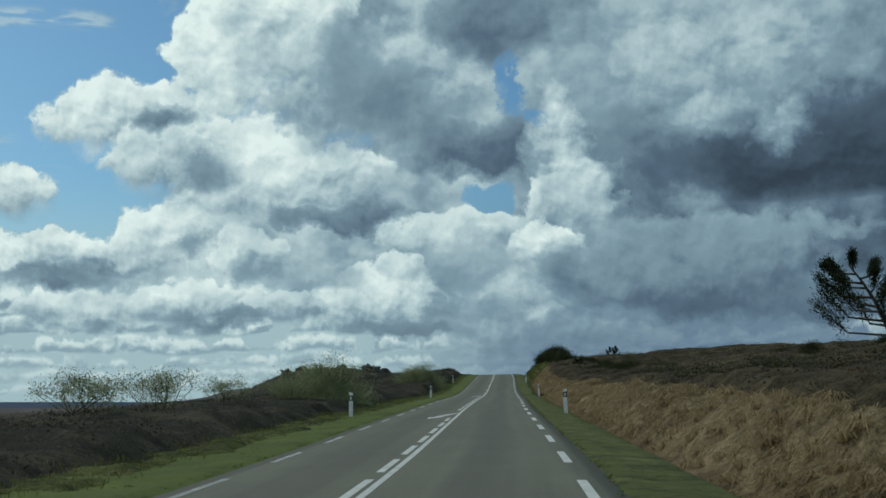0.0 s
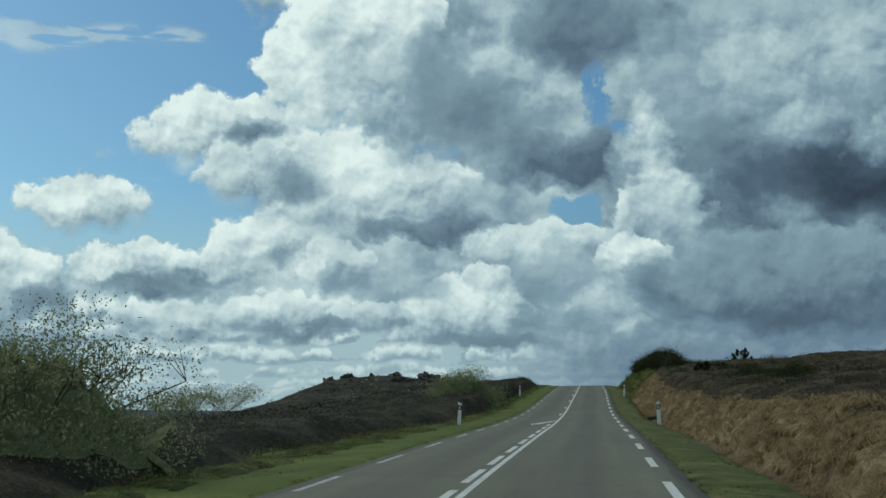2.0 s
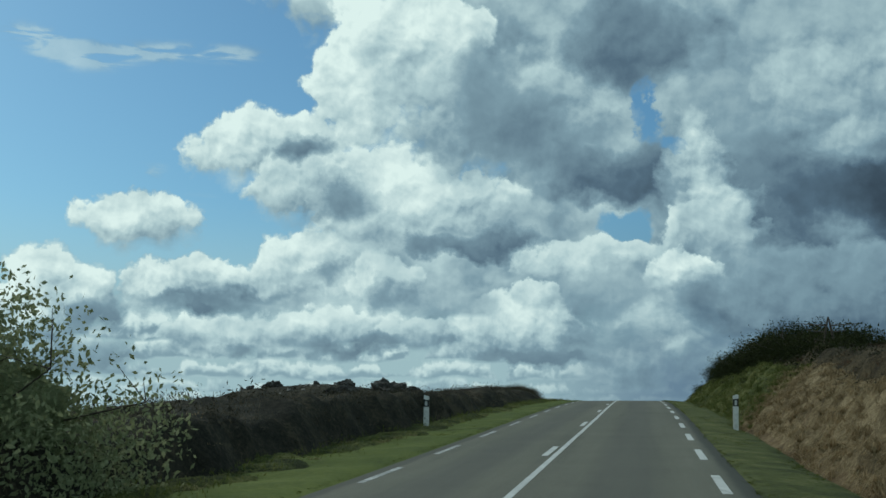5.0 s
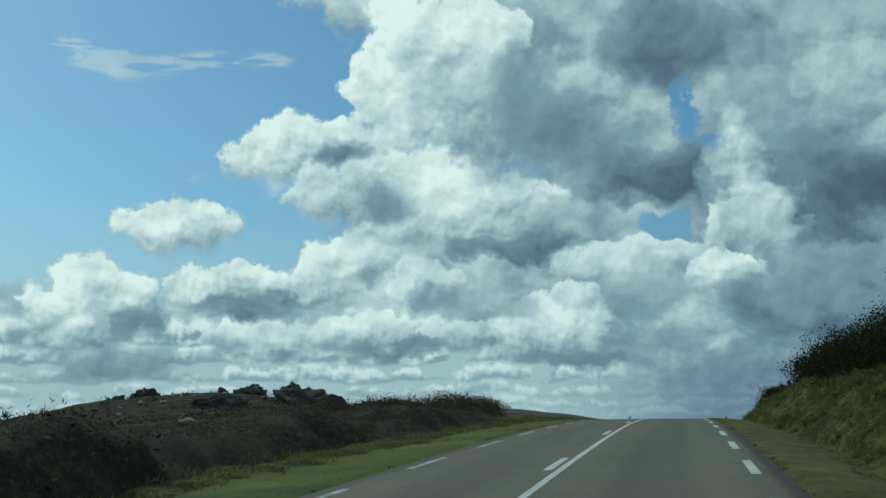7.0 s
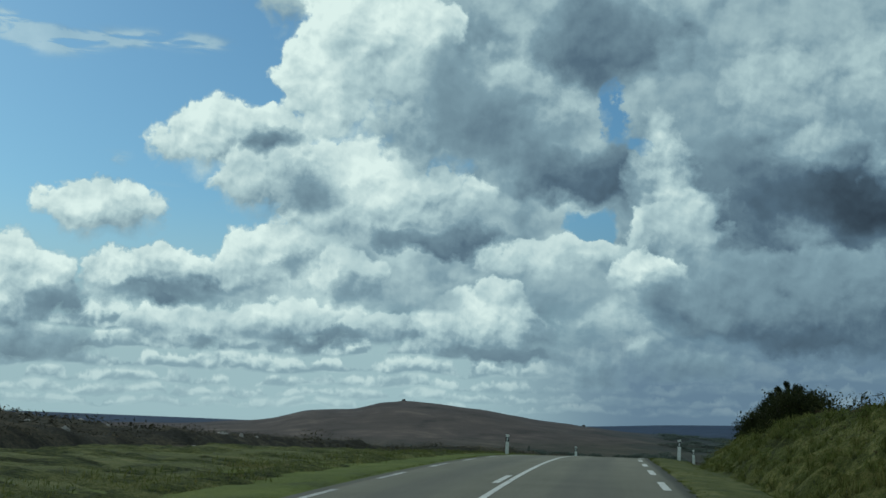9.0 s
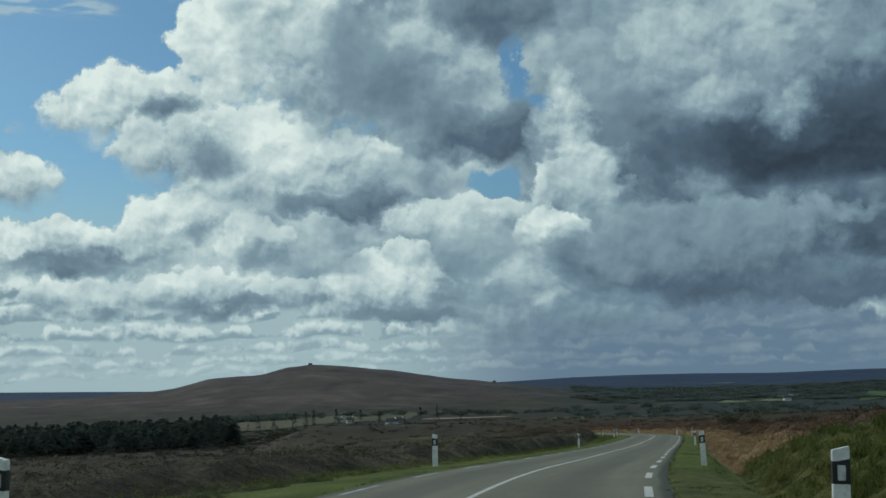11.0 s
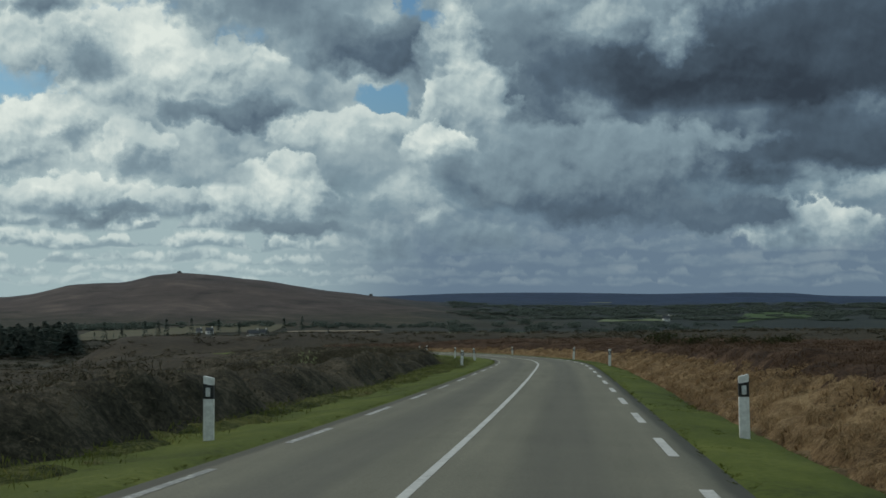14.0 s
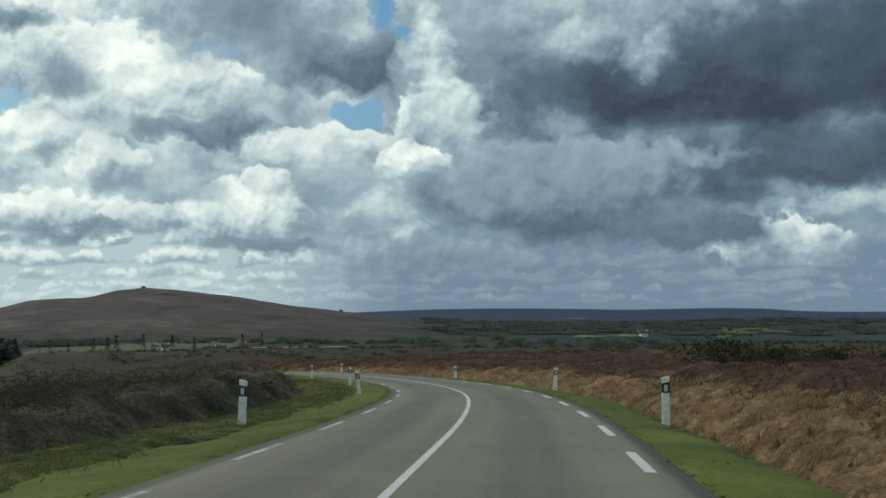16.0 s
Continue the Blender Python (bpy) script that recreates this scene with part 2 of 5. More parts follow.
# rows of small far clouds above the horizon: flat feet, lumpy tops
right_hand = span(W, az, -2.0, 9.0)
low_edge = calc(W, "MULTIPLY", calc(W, "SUBTRACT", wisp, 0.5), 0.9)
cover = calc(W, "MULTIPLY", cover, span(W, el, 2.5, 6.0))
for k, (base, tall, often, top, foot) in enumerate(((0.1, 0.55, 0.55, 0.8, 0.6), (0.55, 0.65, 0.5, 0.84, 0.56), (1.1, 0.8, 0.42, 0.88, 0.52), (1.8, 1.1, 0.34, 0.92, 0.48), (2.7, 1.4, 0.3, 0.94, 0.46), (3.7, 1.6, 0.27, 0.95, 0.46))):
    line = node(W, "ShaderNodeCombineXYZ", i0=az, i1=calc(W, "MULTIPLY", el, 0.5), i2=7.1 * k + 2.0).outputs[0]
    heap = span(W, cloud_noise(line, often * 1.5, 6.0, 0.58), 0.26, 0.56, -0.1, tall)
    floor = calc(W, "ADD", base, calc(W, "MULTIPLY", calc(W, "SUBTRACT", soft, 0.5), 1.2))
    up = calc(W, "SUBTRACT", el, floor)
    over = calc(W, "MULTIPLY", calc(W, "SUBTRACT", calc(W, "MULTIPLY_ADD", low_edge, 0.25 + 0.5 * tall, heap), up), 5.0 / (0.5 + tall))
    under = calc(W, "MULTIPLY", calc(W, "MULTIPLY_ADD", low_edge, 0.35, up), 6.0)
    mask = node(W, "ShaderNodeClamp", i0=calc(W, "MINIMUM", over, under)).outputs[0]
    mask = calc(W, "MULTIPLY", mask, span(W, right_hand, 0.0, 1.0, 0.95, 0.24))
    body = span(W, calc(W, "MULTIPLY_ADD", calc(W, "SUBTRACT", wisp, wisp_up), tall * 2.5, up), 0.05, 0.75 * tall, foot, top)
    mix = W.nodes.new("ShaderNodeMix")
    for j, value in ((0, mask), (2, tone), (3, body)):
        W.links.new(value, mix.inputs[j])
    tone = mix.outputs[0]
    cover = calc(W, "MAXIMUM", cover, mask)
for n, (u, v, a, b, top, foot) in enumerate(FAR_CLOUDS + HEAPED_CLOUDS + UNDERSIDES + SHADY_CLOUDS + LIT_EDGES):
    top, foot = (top * 0.99, foot * 0.92) if top > 0.7 else (top, foot)
    q = vec_math("MULTIPLY_ADD", place, (1 / a, 1 / b, 0), (-u / a, -v / b, 0))
    r2 = vec_math("DOT_PRODUCT", q, q)
    inside = calc(W, "ADD", calc(W, "SUBTRACT", 1.0, r2), edge_n)
    high = vec_math("DOT_PRODUCT", q, (-0.25, 0.95, 0.0))
    # crisp above, ragged and soft below; the far ones stand on a level foot
    crisp = span(W, high, -0.7, 0.3, 0.8, 4.5) if top > 0.7 and n < len(FAR_CLOUDS + HEAPED_CLOUDS) else (1.4 if a > 3.5 else 1.05)
    inside = calc(W, "MULTIPLY", inside, crisp)
    if n < len(FAR_CLOUDS):
        level = calc(W, "MULTIPLY", calc(W, "ADD", calc(W, "SUBTRACT", el, v - 0.62 * b), calc(W, "MULTIPLY", low_edge, 0.5)), 3.0)
        inside = calc(W, "MINIMUM", inside, level)
    elif a > 9:
        # the wide dark deck has a level foot too
        level = calc(W, "MULTIPLY", calc(W, "ADD", calc(W, "SUBTRACT", el, v - 0.8 * b), calc(W, "MULTIPLY", low_edge, 0.8)), 1.6)
        inside = calc(W, "MINIMUM", inside, level)
    mask = node(W, "ShaderNodeClamp", i0=inside).outputs[0]
    body = span(W, calc(W, "MULTIPLY_ADD", rel, 1.3, high), -0.75, 0.75, foot, top)
    body = calc(W, "MULTIPLY_ADD", rel, 0.15 + 0.75 * top * top, body)
    mix = W.nodes.new("ShaderNodeMix")
    for k, value in ((0, mask), (2, tone), (3, body)):
        W.links.new(value, mix.inputs[k])
    tone = mix.outputs[0]
    cover = calc(W, "MAXIMUM", cover, mask)
cloud = ramp(W, tone, [(0.0, (0.034, 0.052, 0.075)), (0.25, (0.092, 0.148, 0.205)), (0.5, (0.222, 0.33, 0.395)), (0.72, (0.44, 0.575, 0.605)), (1.0, (0.75, 0.87, 0.84))], False)
sky = W.nodes.new("ShaderNodeTexSky")
sky.sky_type, sky.sun_disc = "NISHITA", False
sky.sun_elevation, sky.sun_rotation = radians(SUN_EL), radians(-SUN_AZ)
blue = blend(W, 1.0, sky.outputs[0], (0.042, 0.068, 0.08), "MULTIPLY")
# the clear air pales towards the horizon and is dull on the right, under the deck
haze = blend(W, right_hand, (0.35, 0.49, 0.53), (0.135, 0.212, 0.295))
blue = blend(W, span(W, el, 2.0, 11.0, 1.0, 0.0), blue, haze)
# distance greys the lowest clouds
cloud = blend(W, span(W, el, -0.5, 5.0, 0.35, 0.0), cloud, haze)
bg = node(W, "ShaderNodeBackground", i0=blend(W, cover, blue, cloud), i1=1.0)
W.links.new(bg.outputs[0], W.nodes.new("ShaderNodeOutputWorld").inputs[0])
sun_data = bpy.data.lights.new("sun", "SUN")
sun_data.energy, sun_data.angle, sun_data.color = 1.35, radians(1.0), (1.0, 0.95, 0.87)
sun = new("sun", sun_data)
sun.matrix_world = pose(0, 0, 60, 90 - SUN_EL, 0, 180 + SUN_AZ)


# ---- materials ----
def surface(name, rough=0.8, gloss=0.15):
    m = bpy.data.materials.new(name)
    m.use_nodes = True
    t = m.node_tree
    b = t.nodes["Principled BSDF"]
    b.inputs["Roughness"].default_value = rough
    b.inputs["Specular IOR Level"].default_value = gloss
    return m, t, b


def coords(t, scale=1.0):
    c = t.nodes.new("ShaderNodeTexCoord").outputs["Object"]
    if scale == 1.0:
        return c
    m = t.nodes.new("ShaderNodeMapping")
    m.inputs["Scale"].default_value = scale if isinstance(scale, tuple) else (scale,) * 3
    t.links.new(c, m.inputs[0])
    return m.outputs[0]


def fbm(t, vec, scale, detail=4.0, rough=0.55, warp=0.0):
    n = t.nodes.new("ShaderNodeTexNoise")
    t.links.new(vec, n.inputs["Vector"])
    n.inputs["Scale"].default_value, n.inputs["Detail"].default_value = scale, detail
    n.inputs["Roughness"].default_value, n.inputs["Distortion"].default_value = rough, warp
    return n.outputs[0]


def relief(t, b, height, strength=0.4, distance=0.02):
    n = t.nodes.new("ShaderNodeBump")
    n.inputs["Strength"].default_value, n.inputs["Distance"].default_value = strength, distance
    t.links.new(height, n.inputs["Height"])
    t.links.new(n.outputs[0], b.inputs["Normal"])


def mottled(name, dark, mid, light, scale, fine, rough=0.85, bump=0.4, depth=0.03):
    """A natural surface: three tones by large patches and by fine grain, with relief."""
    m, t, b = surface(name, rough)
    c = coords(t)
    big, small = fbm(t, c, scale, 3.0), fbm(t, c, fine, 5.0, 0.65)
    tone = calc(t, "ADD", calc(t, "MULTIPLY", big, 0.55), calc(t, "MULTIPLY", small, 0.45))
    t.links.new(ramp(t, tone, [(0.36, dark), (0.5, mid), (0.64, light)]), b.inputs["Base Color"])
    relief(t, b, small, bump, depth)
    return m


def leafy(name, dark, mid, light, patch=0.15, rough=0.8, grain=14.0, depth=0.035, thin=0.42):
    """Leaves, twigs and shrubs: each piece has its own tone, whole patches lean to one, and a fine grain breaks them up."""
    share = thin
    m, t, b = surface(name, rough, 0.1)
    g = t.nodes.new("ShaderNodeNewGeometry")
    c = coords(t)
    big, fine = fbm(t, c, patch, 2.0), fbm(t, c, grain, 4.0, 0.7)
    tone = calc(t, "ADD", calc(t, "MULTIPLY", g.outputs["Random Per Island"], 0.3), calc(t, "MULTIPLY", span(t, big, 0.3, 0.7), 0.35))
    tone = calc(t, "MULTIPLY_ADD", span(t, fine, 0.3, 0.7), 0.35, tone)
    t.links.new(ramp(t, tone, [(0.15, dark), (0.5, mid), (0.85, light)]), b.inputs["Base Color"])
    relief(t, b, fine, 0.7, depth)
    # thin leaves let some light through
    out = [n for n in t.nodes if n.bl_idname == "ShaderNodeOutputMaterial"][0]
    thin, both = t.nodes.new("ShaderNodeBsdfTranslucent"), t.nodes.new("ShaderNodeMixShader")
    t.links.new(b.inputs["Base Color"].links[0].from_socket, thin.inputs[0])
    both.inputs[0].default_value = share
    t.links.new(b.outputs[0], both.inputs[1])
    t.links.new(thin.outputs[0], both.inputs[2])
    t.links.new(both.outputs[0], out.inputs[0])
    return m


def thicket(name, dark, mid, light, hole=0.8, grain=7.0, depth=0.1):
    """The closed top of low growth: wide drifts of tone, clumps with darker hollows between them, and fine twiggy grain."""
    m, t, b = surface(name, 0.9, 0.08)
    c = coords(t)
    wide, clump, fine = fbm(t, c, 0.1, 3.0), fbm(t, c, hole, 4.0, 0.6, 0.6), fbm(t, c, grain, 6.0, 0.75, 0.5)
    tone = calc(t, "MULTIPLY_ADD", span(t, clump, 0.3, 0.7), 0.4, calc(t, "MULTIPLY", span(t, wide, 0.3, 0.7), 0.22))
    tone = calc(t, "MULTIPLY_ADD", span(t, fine, 0.32, 0.68), 0.44, tone)
    t.links.new(ramp(t, tone, [(0.26, dark), (0.52, mid), (0.8, light)]), b.inputs["Base Color"])
    relief(t, b, calc(t, "ADD", clump, fine), 0.9, depth)
    return m


def plain(name, colour, rough=0.6, metal=0.0, grain=0.12, scale=14.0):
    m, t, b = surface(name, rough, 0.4)
    n = fbm(t, coords(t), scale, 5.0, 0.65)
    lo = tuple(v * (1 - grain) for v in colour)
    hi = tuple(min(1.0, v * (1 + grain)) for v in colour)
    t.links.new(ramp(t, n, [(0.35, lo), (0.65, hi)]), b.inputs["Base Color"])
    b.inputs["Metallic"].default_value = metal
    return m


def asphalt():
    m, t, b = surface("asphalt", 0.82, 0.26)
    uv = t.nodes.new("ShaderNodeUVMap").outputs[0]
    c = coords(t)
    sep = node(t, "ShaderNodeSeparateXYZ", i0=uv)
    off = sep.outputs[0]
    grain, patch = fbm(t, c, 30.0, 4.0, 0.7), fbm(t, c, 0.35, 4.0, 0.6, 0.6)
    long_map = t.nodes.new("ShaderNodeMapping")
    long_map.inputs["Scale"].default_value = (1.6, 0.05, 1.0)
    t.links.new(uv, long_map.inputs[0])
    streak = fbm(t, long_map.outputs[0], 1.0, 4.0, 0.6)
    tone = calc(t, "ADD", calc(t, "MULTIPLY", grain, 0.35), calc(t, "MULTIPLY_ADD", patch, 0.15, calc(t, "MULTIPLY_ADD", streak, 0.25, 0.125)))
    col = ramp(t, tone, [(0.4, (0.05, 0.049, 0.042)), (0.5, (0.075, 0.073, 0.063)), (0.62, (0.108, 0.104, 0.089))])
    # darker before the crest, paler beyond it
    stretch_tone = span(t, calc(t, "MULTIPLY_ADD", calc(t, "SUBTRACT", patch, 0.5), 20.0, sep.outputs[1]), 196.0, 226.0, 1.55, 1.95)
    col = blend(t, 1.0, col, node(t, "ShaderNodeCombineXYZ", i0=stretch_tone, i1=stretch_tone, i2=calc(t, "MULTIPLY", stretch_tone, 0.89)).outputs[0], "MULTIPLY")
    # a polished, darker lane between the wheels, and lighter wheel tracks
    lane = None
    for mid in (-1.3, 1.45):
        d = calc(t, "ABSOLUTE", calc(t, "SUBTRACT", off, mid))
        one = span(t, d, 0.25, 0.75, 1.0, 0.0)
        lane = one if lane is None else calc(t, "MAXIMUM", lane, one)
    col = blend(t, calc(t, "MULTIPLY", lane, 0.4), col, (0.062, 0.062, 0.058))
    # damp grit and moss along both edges
    edge = span(t, calc(t, "MULTIPLY_ADD", calc(t, "SUBTRACT", patch, 0.5), 0.25, calc(t, "ABSOLUTE", calc(t, "SUBTRACT", off, 0.25))), 2.76, 2.92)
    col = blend(t, calc(t, "MULTIPLY", edge, 0.75), col, (0.046, 0.046, 0.038))
    t.links.new(col, b.inputs["Base Color"])
    relief(t, b, grain, 0.35, 0.01)
    return m


def road_paint(name="road_paint", low=0.34):
    m, t, b = surface(name, 0.55, 0.4)
    c = coords(t)
    wear = calc(t, "ADD", calc(t, "MULTIPLY", fbm(t, c, 9.0, 5.0, 0.7), 0.6), calc(t, "MULTIPLY", fbm(t, c, 1.2, 3.0), 0.4))
    t.links.new(ramp(t, wear, [(low, (0.2, 0.2, 0.19)), (low + 0.12, (0.46, 0.46, 0.44)), (low + 0.36, (0.62, 0.62, 0.59))]), b.inputs["Base Color"])
    relief(t, b, wear, 0.2, 0.004)
    return m


ASPHALT, PAINT, PAINT_WORN = asphalt(), road_paint(), road_paint("worn_road_paint", 0.47)
GRASS = mottled("verge_grass", (0.041, 0.055, 0.01), (0.072, 0.094, 0.014), (0.114, 0.132, 0.026), 0.4, 9.0, bump=0.7, depth=0.05)
GRASS_OLIVE = mottled("worn_verge_grass", (0.034, 0.042, 0.013), (0.078, 0.09, 0.024), (0.155, 0.148, 0.055), 1.3, 11.0, bump=1.0, depth=0.07)
GRASS_BLADE = leafy("grass_blade", (0.052, 0.064, 0.011), (0.08, 0.096, 0.016), (0.12, 0.132, 0.03), 0.3)
BANK_DRY = thicket("dry_bracken_bank", (0.075, 0.054, 0.031), (0.145, 0.102, 0.057), (0.24, 0.178, 0.104), 1.1, 9.0, 0.08)
BANK_GREEN = thicket("grassy_bank", (0.03, 0.037, 0.012), (0.068, 0.083, 0.024), (0.135, 0.14, 0.048), 1.1, 9.0, 0.08)
STRAW = leafy("straw", (0.17, 0.126, 0.07), (0.275, 0.205, 0.112), (0.4, 0.31, 0.18), 0.25)
RUST_STRAW = leafy("rusty_straw", (0.17, 0.115, 0.062), (0.285, 0.195, 0.107), (0.41, 0.3, 0.175), 0.25)
RUST_TOP = thicket("rusty_bank_growth", (0.1, 0.066, 0.036), (0.205, 0.138, 0.075), (0.33, 0.235, 0.132), 1.1, 9.0, 0.12)
HEATH_TOP = thicket("heath_growth", (0.022, 0.021, 0.015), (0.05, 0.045, 0.032), (0.115, 0.098, 0.07), grain=8.0)
BRACKEN_TOP = thicket("bracken_growth", (0.034, 0.022, 0.016), (0.07, 0.043, 0.029), (0.12, 0.077, 0.05))
BANK_TOP = thicket("bank_growth", (0.1, 0.076, 0.043), (0.2, 0.152, 0.085), (0.32, 0.25, 0.148), 1.1, 9.0, 0.12)
BANK_GRASS = thicket("bank_grass", (0.024, 0.03, 0.01), (0.066, 0.08, 0.023), (0.14, 0.143, 0.05), 1.1, 9.0, 0.14)
PALE_GRASS = leafy("pale_grass", (0.1, 0.1, 0.045), (0.17, 0.165, 0.075), (0.26, 0.24, 0.12), 0.3)
STRAW_GREEN = leafy("coarse_grass", (0.05, 0.065, 0.015), (0.095, 0.115, 0.03), (0.17, 0.165, 0.06), 0.4)
HEATH_SOIL = mottled("heath_soil", (0.02, 0.017, 0.012), (0.045, 0.034, 0.022), (0.085, 0.062, 0.036), 0.2, 3.0, bump=1.0, depth=0.1)
HEATHER = leafy("heather", (0.036, 0.034, 0.023), (0.07, 0.062, 0.042), (0.135, 0.114, 0.078), 0.12, thin=0.2)
BRACKEN = leafy("brown_bracken", (0.052, 0.031, 0.021), (0.085, 0.052, 0.034), (0.13, 0.085, 0.052), 0.12, thin=0.25)
HEATH_BROWN = thicket("brown_heath_growth", (0.022, 0.019, 0.012), (0.05, 0.04, 0.024), (0.105, 0.08, 0.045), grain=10.0)
# darker than the other heath: gorse in part, and shade put into the colour
SCRUB_TOP = thicket("dark_scrub_growth", (0.017, 0.017, 0.013), (0.034, 0.032, 0.024), (0.075, 0.063, 0.043), grain=10.0)
SCRUB = leafy("dark_scrub_twig", (0.02, 0.021, 0.015), (0.041, 0.039, 0.028), (0.09, 0.076, 0.05), 0.12, thin=0.12)
PINE = leafy("pine_needle", (0.012, 0.018, 0.009), (0.024, 0.034, 0.016), (0.045, 0.058, 0.026), 0.5, thin=0.2)
GORSE = leafy("gorse_leaf", (0.01, 0.014, 0.006), (0.028, 0.036, 0.013), (0.075, 0.08, 0.03), 0.5)
WILLOW = leafy("willow_leaf", (0.13, 0.15, 0.075), (0.21, 0.235, 0.125), (0.31, 0.335, 0.2), 0.7, thin=0.5)
BARK = plain("bark", (0.06, 0.048, 0.036), 0.9, grain=0.35)
ROCK = mottled("schist_rock", (0.025, 0.024, 0.022), (0.06, 0.057, 0.052), (0.13, 0.125, 0.115), 0.8, 6.0, bump=1.0, depth=0.1)
WHITE_PLASTIC = plain("post_white", (0.66, 0.67, 0.66), 0.5, grain=0.14, scale=9.0)
BLACK_BAND = plain("post_black", (0.02, 0.021, 0.023), 0.5)
REFLECTOR = plain("reflector", (0.55, 0.57, 0.58), 0.25)
# distant foliage, paled and blued: the haze of distance is put into its colour
HAZED_LEAF = leafy("hazed_foliage", (0.055, 0.074, 0.064), (0.085, 0.11, 0.095), (0.115, 0.14, 0.12), 0.01, grain=0.4, depth=1.0)
WHITE_WALL = plain("white_render", (0.7, 0.69, 0.66), 0.8)
SLATE = plain("slate", (0.05, 0.053, 0.06), 0.6)
STONE = mottled("culvert_stone", (0.025, 0.026, 0.018), (0.055, 0.053, 0.038), (0.11, 0.1, 0.075), 2.0, 12.0, bump=0.6)
TAR = plain("tar", (0.03, 0.03, 0.03), 0.5)
VALLEY = leafy("valley_scrub", (0.02, 0.022, 0.016), (0.034, 0.036, 0.024), (0.055, 0.055, 0.034), 0.02, grain=1.0, depth=0.4)
PALE_STONE = mottled("pale_stone", (0.16, 0.15, 0.14), (0.27, 0.25, 0.23), (0.4, 0.38, 0.35), 1.0, 9.0, bump=0.5)

# ---- the plan: the road's middle line, by heading and slope every 20 m ----
KNOTS = -40.0 + 20.0 * np.arange(31)
HEADING = [-5.79, -6.64, -5.95, -5.98, -6.5, -6.27, -6.16, -6.37, -6.6, -6.17, -6.12, -6.05, -6.48, -7.11, -11.27, -14.62, -14.29, -15, -14.82, -14.53, -14.12, -10.43, -2.7, 4.59, 12.01, 18, 20, 16, 8, 0, -6]
SLOPE = [0.04, 0.43, 0.89, 0.78, 0.86, 0.26, 1.35, 3.5, 3.96, 3.48, 2.45, 0.98, -0.43, -2.01, -3.7, -5.54, -5.38, -5.18, -4.59, -4.27, -4.52, -4.87, -4.54, -4.2, -4.4, -4.8, -5.2, -5.5, -5.5, -5.5, -5.5]
SG = np.arange(-40.0, 560.0, 1.0)
_h = np.radians(np.interp(SG, KNOTS, HEADING))
_x, _y = np.cumsum(-np.sin(_h)) + np.sin(_h), np.cumsum(np.cos(_h)) - np.cos(_h)
_z = np.interp(SG, KNOTS, SLOPE) / 100
_z = np.cumsum(_z) - _z
ROAD = np.stack([_x - _x[40] , _y - _y[40], _z - _z[40]], 1)
SIDE = np.stack([np.cos(_h), np.sin(_h)], 1)


def road_at(s, off=0.0, up=0.0):
    """Places beside the road: s metres along, off metres to its right, up metres above its middle line. Goes on straight at both ends."""
    s, off, up = np.broadcast_arrays(*(np.asarray(v, float) for v in (s, off, up)))
    c = np.clip(s, SG[0], SG[-1])
    over = s - c
    x, y, z = (np.interp(c, SG, ROAD[:, k]) for k in range(3))
    nx, ny = np.interp(c, SG, SIDE[:, 0]), np.interp(c, SG, SIDE[:, 1])
    return np.stack([x + nx * off - ny * over, y + ny * off + nx * over, z + up], -1)


def along(x, y):
    """The place beside the road of points in the plan: s, off and the road's height there."""
    x, y = np.asarray(x, float), np.asarray(y, float)
    best = np.full(x.shape, 1e18)
    at = np.zeros(x.shape, int)
    for i in range(0, len(SG), 4):
        q = (x - ROAD[i, 0]) ** 2 + (y - ROAD[i, 1]) ** 2
        m = q < best
        best[m], at[m] = q[m], i
    dx, dy = x - ROAD[at, 0], y - ROAD[at, 1]
    off = dx * SIDE[at, 0] + dy * SIDE[at, 1]
    off = np.where(off < 0, -1, 1) * np.sqrt(best)
    return SG[at], off, ROAD[at, 2]


def ease(v, a, b):
    t = np.clip((np.asarray(v, float) - a) / (b - a), 0, 1)
    return t * t * (3 - 2 * t)


def bumps(x, y, size, seed=0.0):
    """Smooth unevenness of about that size, from -1 to 1."""
    a = np.sin(x / size * 2.1 + seed) * np.cos(y / size * 1.7 - seed * 2)
    b = np.sin((x * 0.8 + y * 0.6) / size * 3.7 + 1.3 + seed) * np.sin((y * 0.8 - x * 0.6) / size * 3.1 + seed)
    c = np.sin((x * 0.3 - y * 0.95) / size * 7.3 + seed * 3) * np.sin((y * 0.3 + x * 0.95) / size * 6.1 + 2.0)
    return (a + 0.55 * b + 0.3 * c) / 1.85


BANK_S = [-60, 0, 50, 80, 110, 140, 166, 190, 215, 240, 260, 300, 350, 400, 460]
BANK_H = [0.8, 0.85, 0.9, 0.95, 1.25, 1.8, 1.5, 1.5, 1.3, 1.0, 0.7, 0.45, 0.4, 0.3, 0.1]
RISE_R = [3.8, 3.7, 3.2, 2.95, 2.45, 1.6, 1.2, 0.6, 0.2, -0.2, -0.4, -0.3, 0.0, 0.2, 0.2]
LEFT_H = [0.1, 0.05, 0.0, -0.1, -0.35, -0.3, 0.05, 0.4, 0.2, -0.2, -0.5, -0.7, -0.7, -0.5, -0.3]
LEFT_FAR = [-2.2, -2.2, -2.2, -2.2, -2.4, -3.0, -3.0, -1.3, 1.4, 0.7, -3.0, -4.0, -4.5, -4.5, -4.5]


